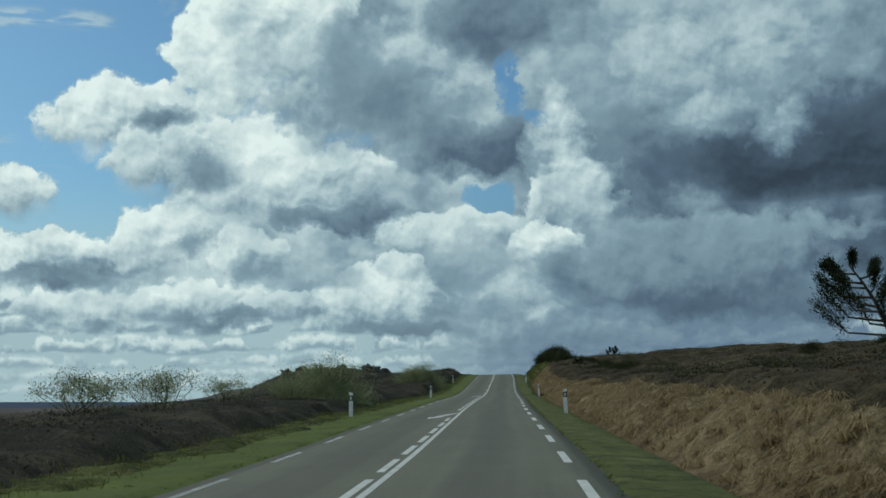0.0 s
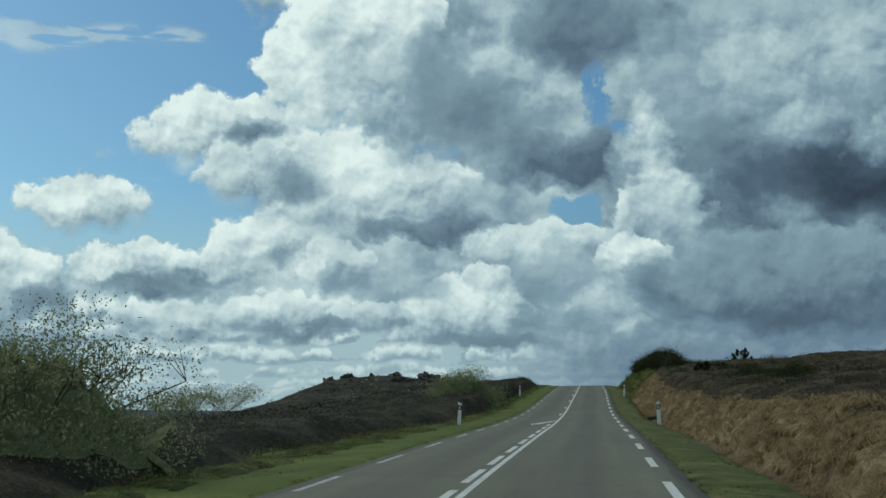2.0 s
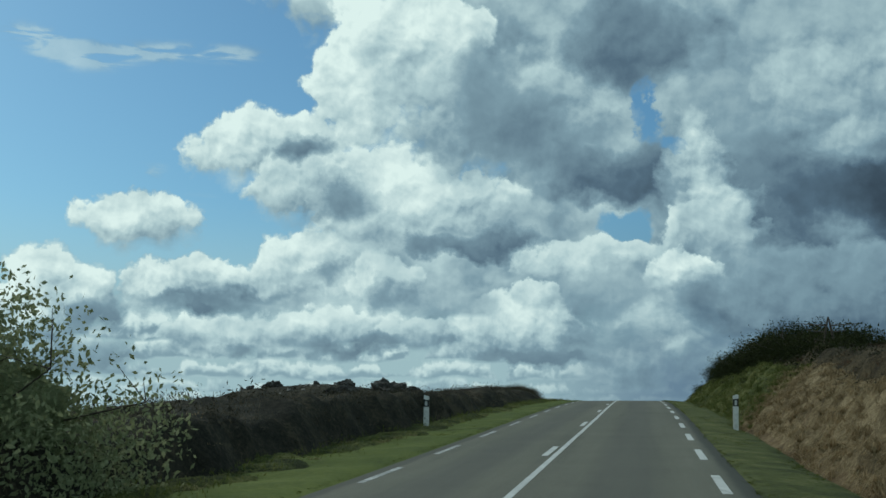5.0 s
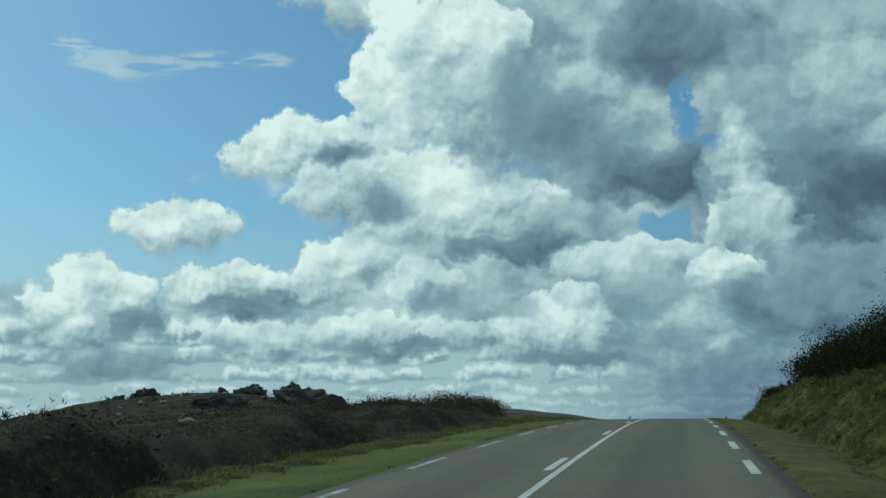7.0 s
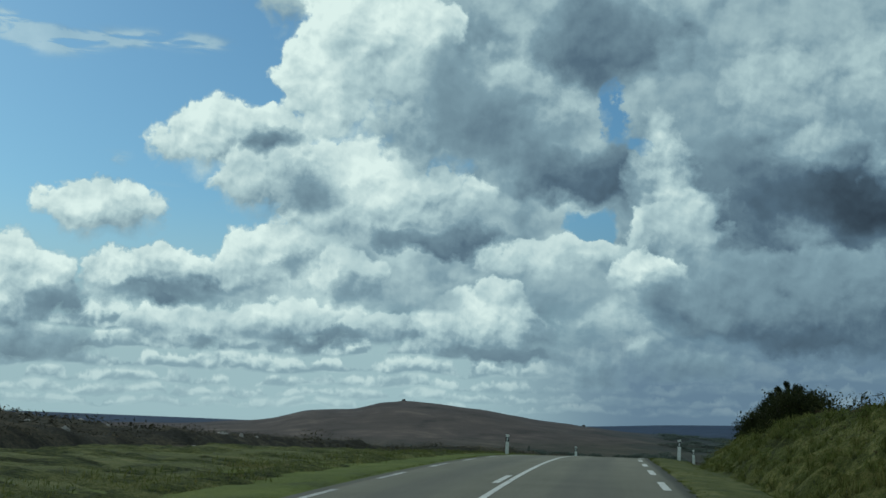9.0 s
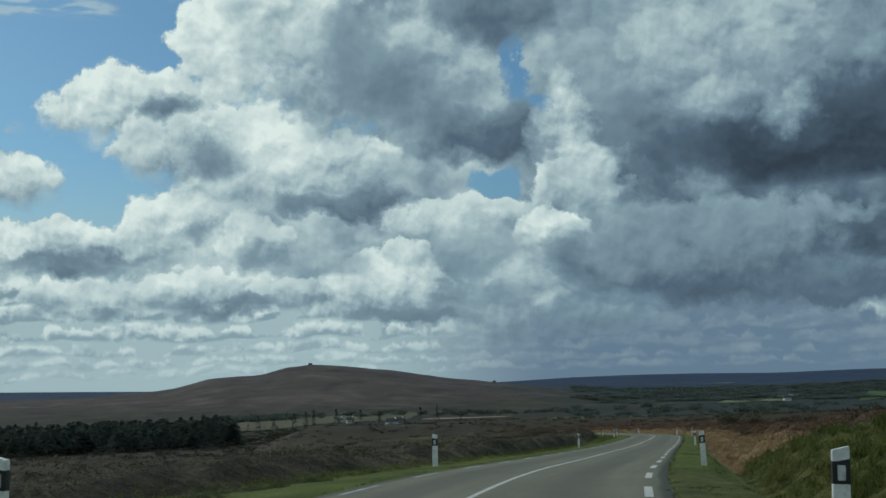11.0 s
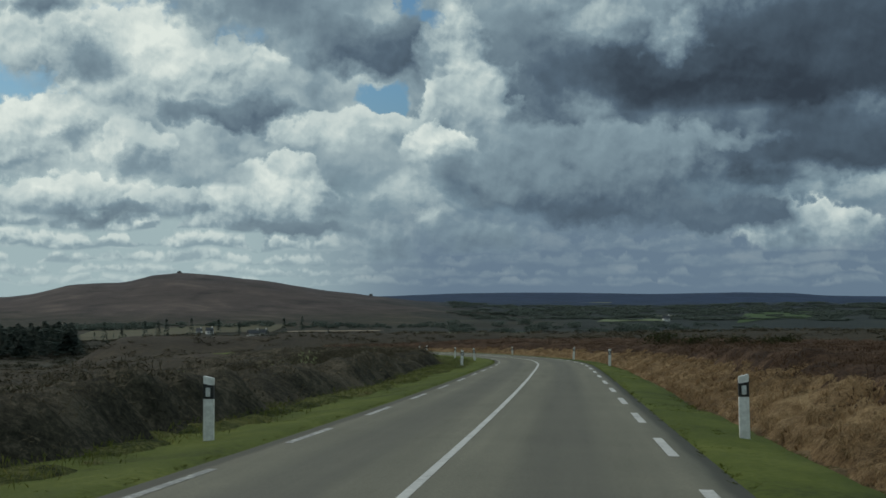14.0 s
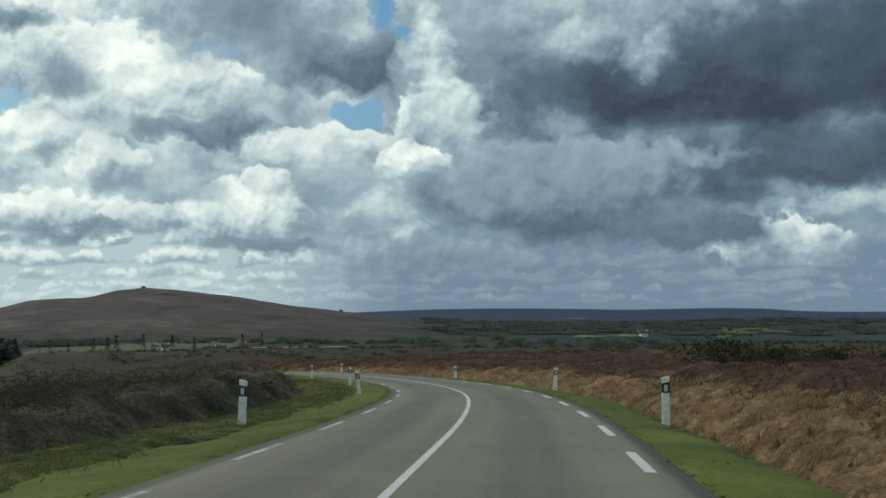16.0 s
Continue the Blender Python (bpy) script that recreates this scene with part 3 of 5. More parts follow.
def rise(s, off):
    """Height of the land over the road, near it."""
    s, off = np.broadcast_arrays(np.asarray(s, float), np.asarray(off, float))
    bank, far = np.interp(s, BANK_S, BANK_H), np.interp(s, BANK_S, RISE_R)
    wob = 0.5 * bumps(s, s * 0.3, 9.0, 1.0)
    foot = 5.15 + 0.3 * wob
    ditch = np.interp(s, [55, 72, 120, 140, 300, 340, 400], [0.38, 0.7, 0.62, 0.35, 0.35, 0.5, 0.3])
    right = -0.03 - 0.10 * ease(off, 3.2, 4.8) - ditch * ease(off, foot - 0.5, foot) + (0.12 + ditch + bank) * ease(off, foot + 0.1, foot + np.interp(s, [110, 145], [2.5, 3.3]) + wob) + far * ease(off, 7.0, 45)
    near, deep = np.interp(s, BANK_S, LEFT_H), np.interp(s, BANK_S, LEFT_FAR)
    lo = -off
    left = -0.04 - np.interp(s, [250, 310], [0.07, 0.17]) * ease(lo, 2.9, 4.5) + near * ease(lo, 4.4, 11) + (deep - near) * ease(lo, 10, 40) - 7.0 * ease(lo, 42, np.interp(s, [120, 180, 240, 280], [88, 62, 62, 88])) + 1.1 * np.exp(-((s - 219) / 22) ** 2 - ((lo - 34) / 10) ** 2)
    return np.where(off > 0, right, left)


# crests seen across the valley: degrees right of north, metres over the road's start
HILL_AZ = [-16, -11.6, -9.4, -6.9, -5.6, -4.4, -2.5, -0.3, 2.0, 5.1, 8.0, 12.0]
HILL_Z = [-24, -14, 6, 11, 23, 27, 23.5, 14, 1, -14, -24, -36]
RIDGE_AZ = [-40, -25, -14, -9, 3, 6, 9, 12, 15, 19, 23, 26, 27, 30, 50]
RIDGE_Z = [4, -15, -30, -38, -34, -28, -19, -15, -15, -20, -13, -16, -26, -28, -10]


def far_land(x, y):
    """The wide country round the road: a moor, a valley ahead, a bare hill and wooded ridges."""
    dx, dy = x - 45.0, y - 302.0
    r, az = np.hypot(dx, dy), np.degrees(np.arctan2(dx, dy))
    front = ease(-np.abs(az), -75, -45)
    floor = -4.0 - 36.0 * ease(r * (1 + 0.45 * ease(-az, 7, 11)), 90, 900) + 3.0 * bumps(x, y, 300.0, 0.4) * ease(r, 200, 800)
    hill, ridge = np.interp(az, HILL_AZ, HILL_Z), np.interp(az, RIDGE_AZ, RIDGE_Z)
    hill = hill + 1.2 * bumps(az * 60, r * 0.2, 90.0, 1.0)
    z = floor + np.maximum(0, hill - floor) * np.exp(-np.abs((r - 2100.0) / 520.0) ** 2.4)
    mid = -35.0 + 9.0 * bumps(x, y, 420.0, 2.0)
    z = np.where(r > 2100, np.maximum(z, mid), z)
    z = z + np.maximum(0, ridge - z) * ease(r, 3000, 4250)
    back = 1.5 - 4.5 * ease(-x, 5, 50) - 7.0 * ease(-x, 50, 300) + 2.0 * bumps(x, y, 240.0, 0.7) * ease(r, 200, 600) + 3.0 * ease(r, 1500, 3500)
    return z * front + back * (1 - front)


def land(x, y):
    s, off, zr = along(x, y)
    near = zr + rise(s, off)
    w = ease(np.abs(off), np.interp(s, [200, 330], [45, 16]), np.interp(s, [200, 330], [230, 130]))
    return near * (1 - w) + far_land(x, y) * w

# ---- building helpers ----
NOISE = np.random.default_rng(3).uniform(-1, 1, (256, 256))


def unevenness(x, y, size, octaves=4):
    """Irregular lumps of about that size and finer ones on them, from -1 to 1."""
    out, k, w = 0.0, 1.0 / size, 0.55
    for j in range(octaves):
        u, v = np.asarray(x, float) * k + 17.3 * j, np.asarray(y, float) * k + 41.7 * j
        i, l = np.floor(u).astype(int), np.floor(v).astype(int)
        a, b = u - i, v - l
        a, b = a * a * (3 - 2 * a), b * b * (3 - 2 * b)
        i, l, m, n = i % 256, l % 256, (i + 1) % 256, (l + 1) % 256
        out = out + w * (NOISE[i, l] * (1 - a) * (1 - b) + NOISE[m, l] * a * (1 - b) + NOISE[i, n] * (1 - a) * b + NOISE[m, n] * a * b)
        k, w = k * 2.1, w * 0.55
    return out


def mesh_of(name, verts, faces, material, uv=None, smooth=True):
    me = bpy.data.meshes.new(name)
    verts, faces = np.asarray(verts, np.float32), np.asarray(faces, np.int32)
    n, k = faces.shape
    me.vertices.add(len(verts))
    me.vertices.foreach_set("co", verts.ravel())
    me.loops.add(n * k)
    me.loops.foreach_set("vertex_index", faces.ravel())
    me.polygons.add(n)
    me.polygons.foreach_set("loop_start", np.arange(0, n * k, k, dtype=np.int32))
    me.polygons.foreach_set("use_smooth", np.full(n, smooth))
    if uv is not None:
        layer = me.uv_layers.new(name="UVMap")
        layer.data.foreach_set("uv", np.asarray(uv, np.float32)[faces.ravel()].ravel())
    me.update(calc_edges=True)
    me.validate()
    if material:
        me.materials.append(material)
    return me


def part(name, bm, material, parent, label=""):
    """One mesh object under a thing or under a part, from a bmesh or a mesh."""
    me = bm
    if isinstance(bm, bmesh.types.BMesh):
        me = bpy.data.meshes.new(name)
        bm.to_mesh(me)
        bm.free()
        me.materials.append(material)
    ob = new(name, me)
    ob.parent = parent
    return tagged(ob, label)


def grid_faces(rows, cols):
    i = np.arange((rows - 1) * cols).reshape(rows - 1, cols)[:, :-1]
    return np.stack([i, i + 1, i + cols + 1, i + cols], -1).reshape(-1, 4)


def strip(name, s, offs, up, material, rough=0.0, edge=0.0):
    """A band along the road: s positions by offsets, at heights up(s, off)."""
    S, O = np.meshgrid(s, offs, indexing="ij")
    O2 = O
    Z = up(S, O)
    p = road_at(S, O2, Z)
    if rough:
        p[..., 2] += ease(np.abs(O), edge, edge + 0.45) * 1.8 * rough * unevenness(S, O, 1.3, 4)
    return mesh_of(name, p.reshape(-1, 3), grid_faces(*S.shape), material, np.stack([O, S], -1).reshape(-1, 2))


# ---- the ground: one sheet to the horizon ----
def spread(lo, hi, fine, edge_lo, edge_hi, growth=1.09):
    mid = list(np.arange(lo, hi, fine))
    step, v, out = fine, hi, []
    while v < edge_hi:
        out.append(v)
        step *= growth
        v += step
    step, v, back = fine, lo, []
    while v > edge_lo:
        step *= growth
        v -= step
        back.append(v)
    return np.array(back[::-1] + mid + out)


gx, gy = spread(-60, 130, 2.5, -3600, 3600, 1.06), spread(-60, 480, 2.5, -1500, 4600, 1.05)
GX, GY = np.meshgrid(gx, gy, indexing="ij")
gs, goff, _ = along(GX, GY)
GZ = land(GX, GY)
GZ = GZ - (0.9 * ease(-np.abs(goff), -13.0, -10.5) + 1.6 * ease(-np.abs(goff), -9.5, -7.5)) * (gs < 540)


def land_cover():
    """Moor near the road; farther off heath, woods and fields in patches; haze tints the farthest ridge's colour."""
    m, t, b = surface("moor", 0.95)
    c = coords(t)
    big, mid, fine = fbm(t, c, 0.004, 4.0, 0.6, 0.5), fbm(t, c, 0.03, 5.0, 0.65), fbm(t, c, 0.6, 6.0, 0.7)
    wide = fbm(t, coords(t, (0.012, 0.009, 0.02)), 1.0, 6.0, 0.62, 0.8)
    tone = calc(t, "ADD", calc(t, "MULTIPLY", calc(t, "ADD", mid, fine), 0.25), calc(t, "MULTIPLY", wide, 0.5))
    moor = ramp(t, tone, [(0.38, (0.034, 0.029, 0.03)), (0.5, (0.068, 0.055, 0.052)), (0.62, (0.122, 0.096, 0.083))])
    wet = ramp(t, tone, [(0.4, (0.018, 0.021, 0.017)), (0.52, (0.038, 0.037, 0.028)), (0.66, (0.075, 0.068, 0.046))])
    # blue of distant haze put into these colours: faint in woods, strong on ridge
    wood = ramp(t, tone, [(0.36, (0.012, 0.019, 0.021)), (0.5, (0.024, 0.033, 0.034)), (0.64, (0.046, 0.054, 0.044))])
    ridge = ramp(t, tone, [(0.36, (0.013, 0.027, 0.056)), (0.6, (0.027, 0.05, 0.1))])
    sep = node(t, "ShaderNodeSeparateXYZ", i0=c)
    height = calc(t, "MULTIPLY_ADD", calc(t, "SUBTRACT", mid, 0.5), 14.0, sep.outputs[2])
    deep = calc(t, "MULTIPLY", span(t, height, -40.0, -25.0, 1.0, 0.0), span(t, sep.outputs[1], 500.0, 700.0))
    right = calc(t, "ADD", sep.outputs[0], calc(t, "MULTIPLY", calc(t, "SUBTRACT", big, 0.5), 700.0))
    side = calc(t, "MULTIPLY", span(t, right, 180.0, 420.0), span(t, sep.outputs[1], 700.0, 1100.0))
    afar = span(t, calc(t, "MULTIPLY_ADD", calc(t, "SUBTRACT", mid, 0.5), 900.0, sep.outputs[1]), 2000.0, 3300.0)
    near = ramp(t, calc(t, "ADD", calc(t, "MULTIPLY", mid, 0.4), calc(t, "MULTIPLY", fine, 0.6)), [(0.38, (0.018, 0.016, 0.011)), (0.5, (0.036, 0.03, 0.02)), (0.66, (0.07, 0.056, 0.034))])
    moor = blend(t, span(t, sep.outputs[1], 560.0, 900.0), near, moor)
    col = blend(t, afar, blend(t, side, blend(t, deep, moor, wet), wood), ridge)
    t.links.new(col, b.inputs["Base Color"])
    relief(t, b, fine, 0.8, 0.3)
    return m


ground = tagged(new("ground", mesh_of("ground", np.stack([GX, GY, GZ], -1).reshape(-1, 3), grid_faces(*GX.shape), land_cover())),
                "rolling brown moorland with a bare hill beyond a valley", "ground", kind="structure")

# ---- the road and its verges ----
LANE_L, LANE_R = 2.5, 2.88
rs = np.arange(-60, 556, 1.5)


def crown(s, off):
    return -0.008 * np.abs(off)


ro = np.array([-2.95, -2.8, -2.2, -1.4, -0.6, 0.0, 0.6, 1.4, 2.2, 2.8, 3.3, 3.38])
road = tagged(new("road", strip("road", rs, ro, lambda s, o: crown(s, o) - 0.12 * ((o < -2.9) | (o > 3.35)), ASPHALT)),
              "grey worn asphalt two-lane country road", "road", kind="structure")


def ribbon(name, s0, s1, off0, width, paint=PAINT, lift=0.004, step=0.75):
    n = max(2, int((s1 - s0) / step) + 1)
    s = np.linspace(s0, s1, n)
    offs = np.array([off0 - width / 2, off0 + width / 2])
    return strip(name, s, offs, lambda a, o: crown(a, o) + lift, paint)


part("centre_line", ribbon("centre_line", -60, 540, 0.0, 0.11), PAINT, road, "unbroken white painted centre line")
for k in range(-5, 82):
    a = -27.94 + 6.5 * k
    part("edge_dash", ribbon("edge_dash", a, a + 3.0, LANE_R, 0.145), PAINT, road)
    part("edge_dash", ribbon("edge_dash", a + 1.0, a + 4.0, -LANE_L, 0.12, PAINT_WORN), PAINT_WORN, road, "faded white edge dash")
for k in range(-12, 18):
    a = -6.0 + 4.33 * k
    if -60 < a < 66 and not 15 < a + 1.5 < 22:
        part("centre_dash", ribbon("centre_dash", a, a + 3.0, -0.2, 0.13), PAINT, road)
for k in range(0, 10):
    a = 83.0 + 13.0 * k
    part("centre_dash", ribbon("centre_dash", a, a + 3.0, -0.2, 0.13), PAINT, road)


def merge_arrow(s0):
    """A slanted painted arrow in the oncoming lane, pointing back to the right-hand side."""
    body = [(0.3, -0.62), (2.5, -0.3), (5.2, 0.0), (5.2, -0.1), (2.5, -0.6), (0.3, -0.86)]
    tip = [(0.5, -0.42), (-1.6, -1.0), (0.2, -1.05)]
    bm = bmesh.new()
    for poly in (body, tip):
        vs = [bm.verts.new(road_at(s0 + a, o, float(crown(0, o)) + 0.0045)) for a, o in poly]
        bm.faces.new(vs)
    bmesh.ops.triangulate(bm, faces=bm.faces[:])
    bm.normal_update()
    for f in bm.faces:
        if f.normal.z < 0:
            f.normal_flip()
    return part("merge_arrow", bm, PAINT, road, "white painted lane arrow")


part("tar_seam", strip("tar_seam", np.linspace(380.5, 380.78, 2), np.linspace(-0.1, 3.0, 9), lambda a, o: crown(a, o) + 0.003, TAR), TAR, road, "black sealed crack across the lane")
for s0 in (15.6, 67.4):
    merge_arrow(s0)

ls = np.arange(-60, 556, 0.6)
verge_left = tagged(new("verge_left", strip("verge_left", ls, -np.array([2.78, 2.86, 3.1, 3.5, 4.0, 4.4, 4.8, 5.3, 6.0])[::-1], lambda s, o: rise(s, o) + 0.06 * ease(-o, 2.8, 3.1), GRASS, 0.035, 2.9)),
                    "bright mown grass verge beside the road", "verge", kind="structure")
verge_right = tagged(new("verge_right", strip("verge_right", ls[ls < 258], np.array([3.2, 3.3, 3.42, 3.6, 3.9, 4.3, 4.7, 5.0, 5.3]), lambda s, o: rise(s, o) + 0.045 * ease(o, 3.28, 3.5), GRASS_OLIVE, 0.022, 3.35)),
                     "mown grass verge with a shallow ditch", "verge", kind="structure")
verge_right_far = tagged(new("verge_right_far", strip("verge_right_far", ls[ls > 257], np.array([3.2, 3.3, 3.42, 3.6, 3.9, 4.3, 4.7, 5.0, 5.3]), lambda s, o: rise(s, o) + 0.045 * ease(o, 3.28, 3.5), GRASS, 0.03, 3.35)),
                         "bright mown grass verge outside the bend", "verge", kind="structure")


def bank_right(name, a, b, material, label):
    s = np.arange(a, b + 0.01, 0.45)
    offs = np.arange(4.95, 14.5, 0.4)
    me = strip(name, s, offs, lambda q, o: rise(q, o) + 0.18 * ease(o, 5.2, 6.5) * bumps(q, o * 1.4, 1.9, 3.0) - 0.3 * ease(o, 12.5, 14.2), material, 0.07)
    return tagged(new(name, me), label, "bank", kind="structure")


bank_right("bank_right", -60, 134.35, BANK_DRY, "roadside bank of tan dead bracken and soil")
bank_right("bank_right_green", 133.9, 262.35, BANK_GREEN, "grassy roadside bank below gorse")
bank_right("bank_right_far", 261.9, 520, BANK_DRY, "roadside bank of rusty dead bracken and soil")
heath_left = tagged(new("heath_left", strip("heath_left", np.arange(-60, 556, 1.0), -np.arange(4.9, 14.6, 0.6)[::-1],
                    lambda s, o: rise(s, o) + 0.1 * ease(-o, 5, 6) * bumps(s, o, 2.4, 1.0) - 0.3 * ease(-o, 12.5, 14.2), HEATH_SOIL, 0.05)),
                    "dark peaty heath beside the verge", "heath", kind="structure")
tagged(new("verge_left_wide", strip("verge_left_wide", np.arange(183, 241, 0.6), -np.arange(5.4, 11.3, 0.45)[::-1],
                    lambda s, o: rise(s, o) + 0.09 * ease(s, 183, 186) * ease(-s, -240.5, -237) * ease(-o, 5.3, 6.0) * ease(o, -11.2, -10.2) + 0.06 * bumps(s, o, 1.6, 4.0), GRASS_OLIVE, 0.05)),
                    "wide rough grass verge at the crest", "verge", kind="structure")

# ---- plants ----
rng = np.random.default_rng(7)


def leaves(n, centres, spread_xyz, size, up=0.35, slim=0.45):
    """n small pointed leaves (one quad each) scattered round centres."""
    c = centres[rng.integers(0, len(centres), n)] + rng.normal(0, 1, (n, 3)) * spread_xyz
    a = rng.normal(0, 1, (n, 3))
    a[:, 2] += up
    a /= np.linalg.norm(a, axis=1)[:, None]
    b = np.cross(a, rng.normal(0, 1, (n, 3)))
    b /= np.linalg.norm(b, axis=1)[:, None] + 1e-9
    k = size * rng.uniform(0.6, 1.4, (n, 1))
    v = np.stack([c - a * k, c + b * k * slim, c + a * k, c - b * k * slim], 1).reshape(-1, 3)
    return v, np.arange(4 * n).reshape(n, 4)


def shrub_shape(n, lumps=5, size=0.09, spiky=1.4):
    """A low wiry shrub one metre across and about one metre high: twigs with small leaves round a dense heart."""
    q = rng.normal(0, 1, (lumps, 3)) * (0.22, 0.22, 0.12) + (0, 0, 0.42)
    v1, f1 = leaves(n, q, (0.19, 0.19, 0.15), size * 1.35, spiky, 0.2)
    v2, f2 = leaves(max(14, n // 3), q * (0.85, 0.85, 0.6), (0.17, 0.17, 0.11), size * 1.5, 0.5, 0.4)
    v = np.concatenate([v1, v2])
    v[:, 2] = np.maximum(v[:, 2], -0.05)
    mid = v.reshape(-1, 4, 3).mean(1)
    ok = (np.hypot(mid[:, 0], mid[:, 1]) < 0.5) & (mid[:, 2] < 0.72)
    v = v.reshape(-1, 4, 3)[ok].reshape(-1, 3)
    return v, np.arange(len(v)).reshape(-1, 4)


def blade_shape(n, lean=0.5, width=0.06):
    """A tuft of n blades, one metre high and round one base."""
    ang, out = rng.uniform(0, 6.283, n), rng.uniform(0.1, lean, n)
    base = np.stack([np.cos(ang) * 0.1, np.sin(ang) * 0.1, np.zeros(n)], 1) * rng.uniform(0, 2.5, (n, 1))
    tip = base + np.stack([np.cos(ang) * out, np.sin(ang) * out, rng.uniform(0.55, 1.0, n)], 1)
    side = np.stack([-np.sin(ang), np.cos(ang), np.zeros(n)], 1) * width
    mid = (base + tip) / 2 + (0, 0, 0.12)
    v = np.stack([base - side, base + side, mid + side * 0.8, tip], 1).reshape(-1, 3)
    return v, np.arange(4 * n).reshape(n, 4)


def scattered(name, shapes, places, sizes, heights, material, label, category):
    """Many plants that nobody could count, joined into one mesh."""
    vs, fs, base = [], [], 0
    pick = rng.integers(0, len(shapes), len(places))
    turn = rng.uniform(0, 6.283, len(places))
    for k, (v, f) in enumerate(shapes):
        m = np.where(pick == k)[0]
        if not len(m):
            continue
        c, s = np.cos(turn[m])[:, None], np.sin(turn[m])[:, None]
        w, h = sizes[m][:, None], heights[m][:, None]
        x = (v[:, 0] * c - v[:, 1] * s) * w + places[m, 0:1]
        y = (v[:, 0] * s + v[:, 1] * c) * w + places[m, 1:2]
        z = v[:, 2] * h + places[m, 2:3]
        vs.append(np.stack([x, y, z], -1).reshape(-1, 3))
        fs.append((f[None] + (np.arange(len(m)) * len(v))[:, None, None]).reshape(-1, 4) + base)
        base += len(m) * len(v)
    me = mesh_of(name, np.concatenate(vs), np.concatenate(fs), material, smooth=True)
    return tagged(new(name, me), label, category, kind="stuff")


def beside(n, s0, s1, o0, o1, sink=0.05, power=1.0):
    """n random places on the land between two offsets; power > 1 crowds them towards o0."""
    s, o = rng.uniform(s0, s1, n), o0 + (o1 - o0) * rng.uniform(0, 1, n) ** power
    return s, o, road_at(s, o, rise(s, o) - sink)


def dome_shape(rings, sides, n, size=0.035):
    """A rounded shrub one metre across and high: a lumpy body with n fine twigs standing out of it."""
    ph = rng.uniform(0, 6.283, 5)

    def radius(d):
        return 0.8 + 0.15 * np.sin(d[..., 0] * 5 + ph[0]) * np.cos(d[..., 1] * 5 + ph[1]) + 0.1 * np.sin(d[..., 2] * 7 + ph[2]) + 0.09 * np.sin(d[..., 0] * 11 + d[..., 1] * 9 + ph[3]) * np.cos(d[..., 2] * 10 + ph[4])
    e = np.linspace(-0.12, 1.55, rings)[:, None]
    a = (np.arange(sides + 1) * 6.2832 / sides)[None, :]
    d = np.stack(np.broadcast_arrays(np.cos(e) * np.cos(a), np.cos(e) * np.sin(a), np.sin(e) + 0 * a), -1)
    body = d * radius(d)[..., None] * (0.52, 0.52, 0.92)
    f1 = grid_faces(rings, sides + 1)
    d = rng.normal(0, 1, (n, 3))
    d[:, 2] = np.abs(d[:, 2]) + 0.05
    d /= np.linalg.norm(d, axis=1)[:, None]
    c = d * radius(d)[:, None] * (0.52, 0.52, 0.92) * rng.uniform(0.92, 1.1, (n, 1))
    way = d * 0.5 + (0, 0, 0.7) + rng.normal(0, 0.35, (n, 3))
    way /= np.linalg.norm(way, axis=1)[:, None]
    side = np.cross(way, rng.normal(0, 1, (n, 3)))
    side /= np.linalg.norm(side, axis=1)[:, None] + 1e-9
    k = size * rng.uniform(0.6, 1.7, (n, 1))
    v = np.stack([c - way * k, c + side * k * 0.3, c + way * k * 1.6, c - side * k * 0.3], 1).reshape(-1, 3)
    return np.concatenate([body.reshape(-1, 3), v]), np.concatenate([f1, np.arange(4 * n).reshape(n, 4) + body.size // 3])


def cover(name, s, offs, height, material, label, category):
    """The closed top of low growth: one lumpy sheet over the land, height(s, off) above it."""
    S, O = np.meshgrid(s, offs, indexing="ij")
    p = road_at(S, O, rise(S, O))
    far = np.abs(O) > 15
    p[far, 2] = land(p[far, 0], p[far, 1])
    p[..., 2] += height(S, O)
    return tagged(new(name, mesh_of(name, p.reshape(-1, 3), grid_faces(*S.shape), material)), label, category, kind="stuff")


def growth(n, s0, s1, o0, o1, height, power=1.0):
    """n random places on the top of such a cover."""
    s, o = rng.uniform(s0, s1, n), o0 + (o1 - o0) * rng.uniform(0, 1, n) ** power
    p = road_at(s, o, rise(s, o))
    far = np.abs(o) > 15
    p[far, 2] = land(p[far, 0], p[far, 1])
    h = height(s, o)
    p[:, 2] += h - 0.05
    return s, o, p, h


def twig_shape(n, size=0.06, spread=0.5):
    """A patch of n slim upright sprigs, one metre across."""
    c = np.stack([rng.uniform(-spread, spread, n), rng.uniform(-spread, spread, n), rng.uniform(-0.03, 0.1, n)], 1)
    way = rng.normal(0, 0.5, (n, 3)) + (0, 0, 0.9)
    way /= np.linalg.norm(way, axis=1)[:, None]
    side = np.cross(way, rng.normal(0, 1, (n, 3)))
    side /= np.linalg.norm(side, axis=1)[:, None] + 1e-9
    k = size * rng.uniform(0.5, 1.5, (n, 1))
    v = np.stack([c - way * k * 0.5, c + side * k * 0.2 + way * k * 0.4, c + way * k * 1.5, c - side * k * 0.2 + way * k * 0.4], 1).reshape(-1, 3)
    return v, np.arange(4 * n).reshape(n, 4)


SPRIGS = [twig_shape(44) for _ in range(8)]
FINE = [twig_shape(30, 0.045) for _ in range(8)]
SHRUBS = [shrub_shape(56, 9, 0.036) for _ in range(12)]


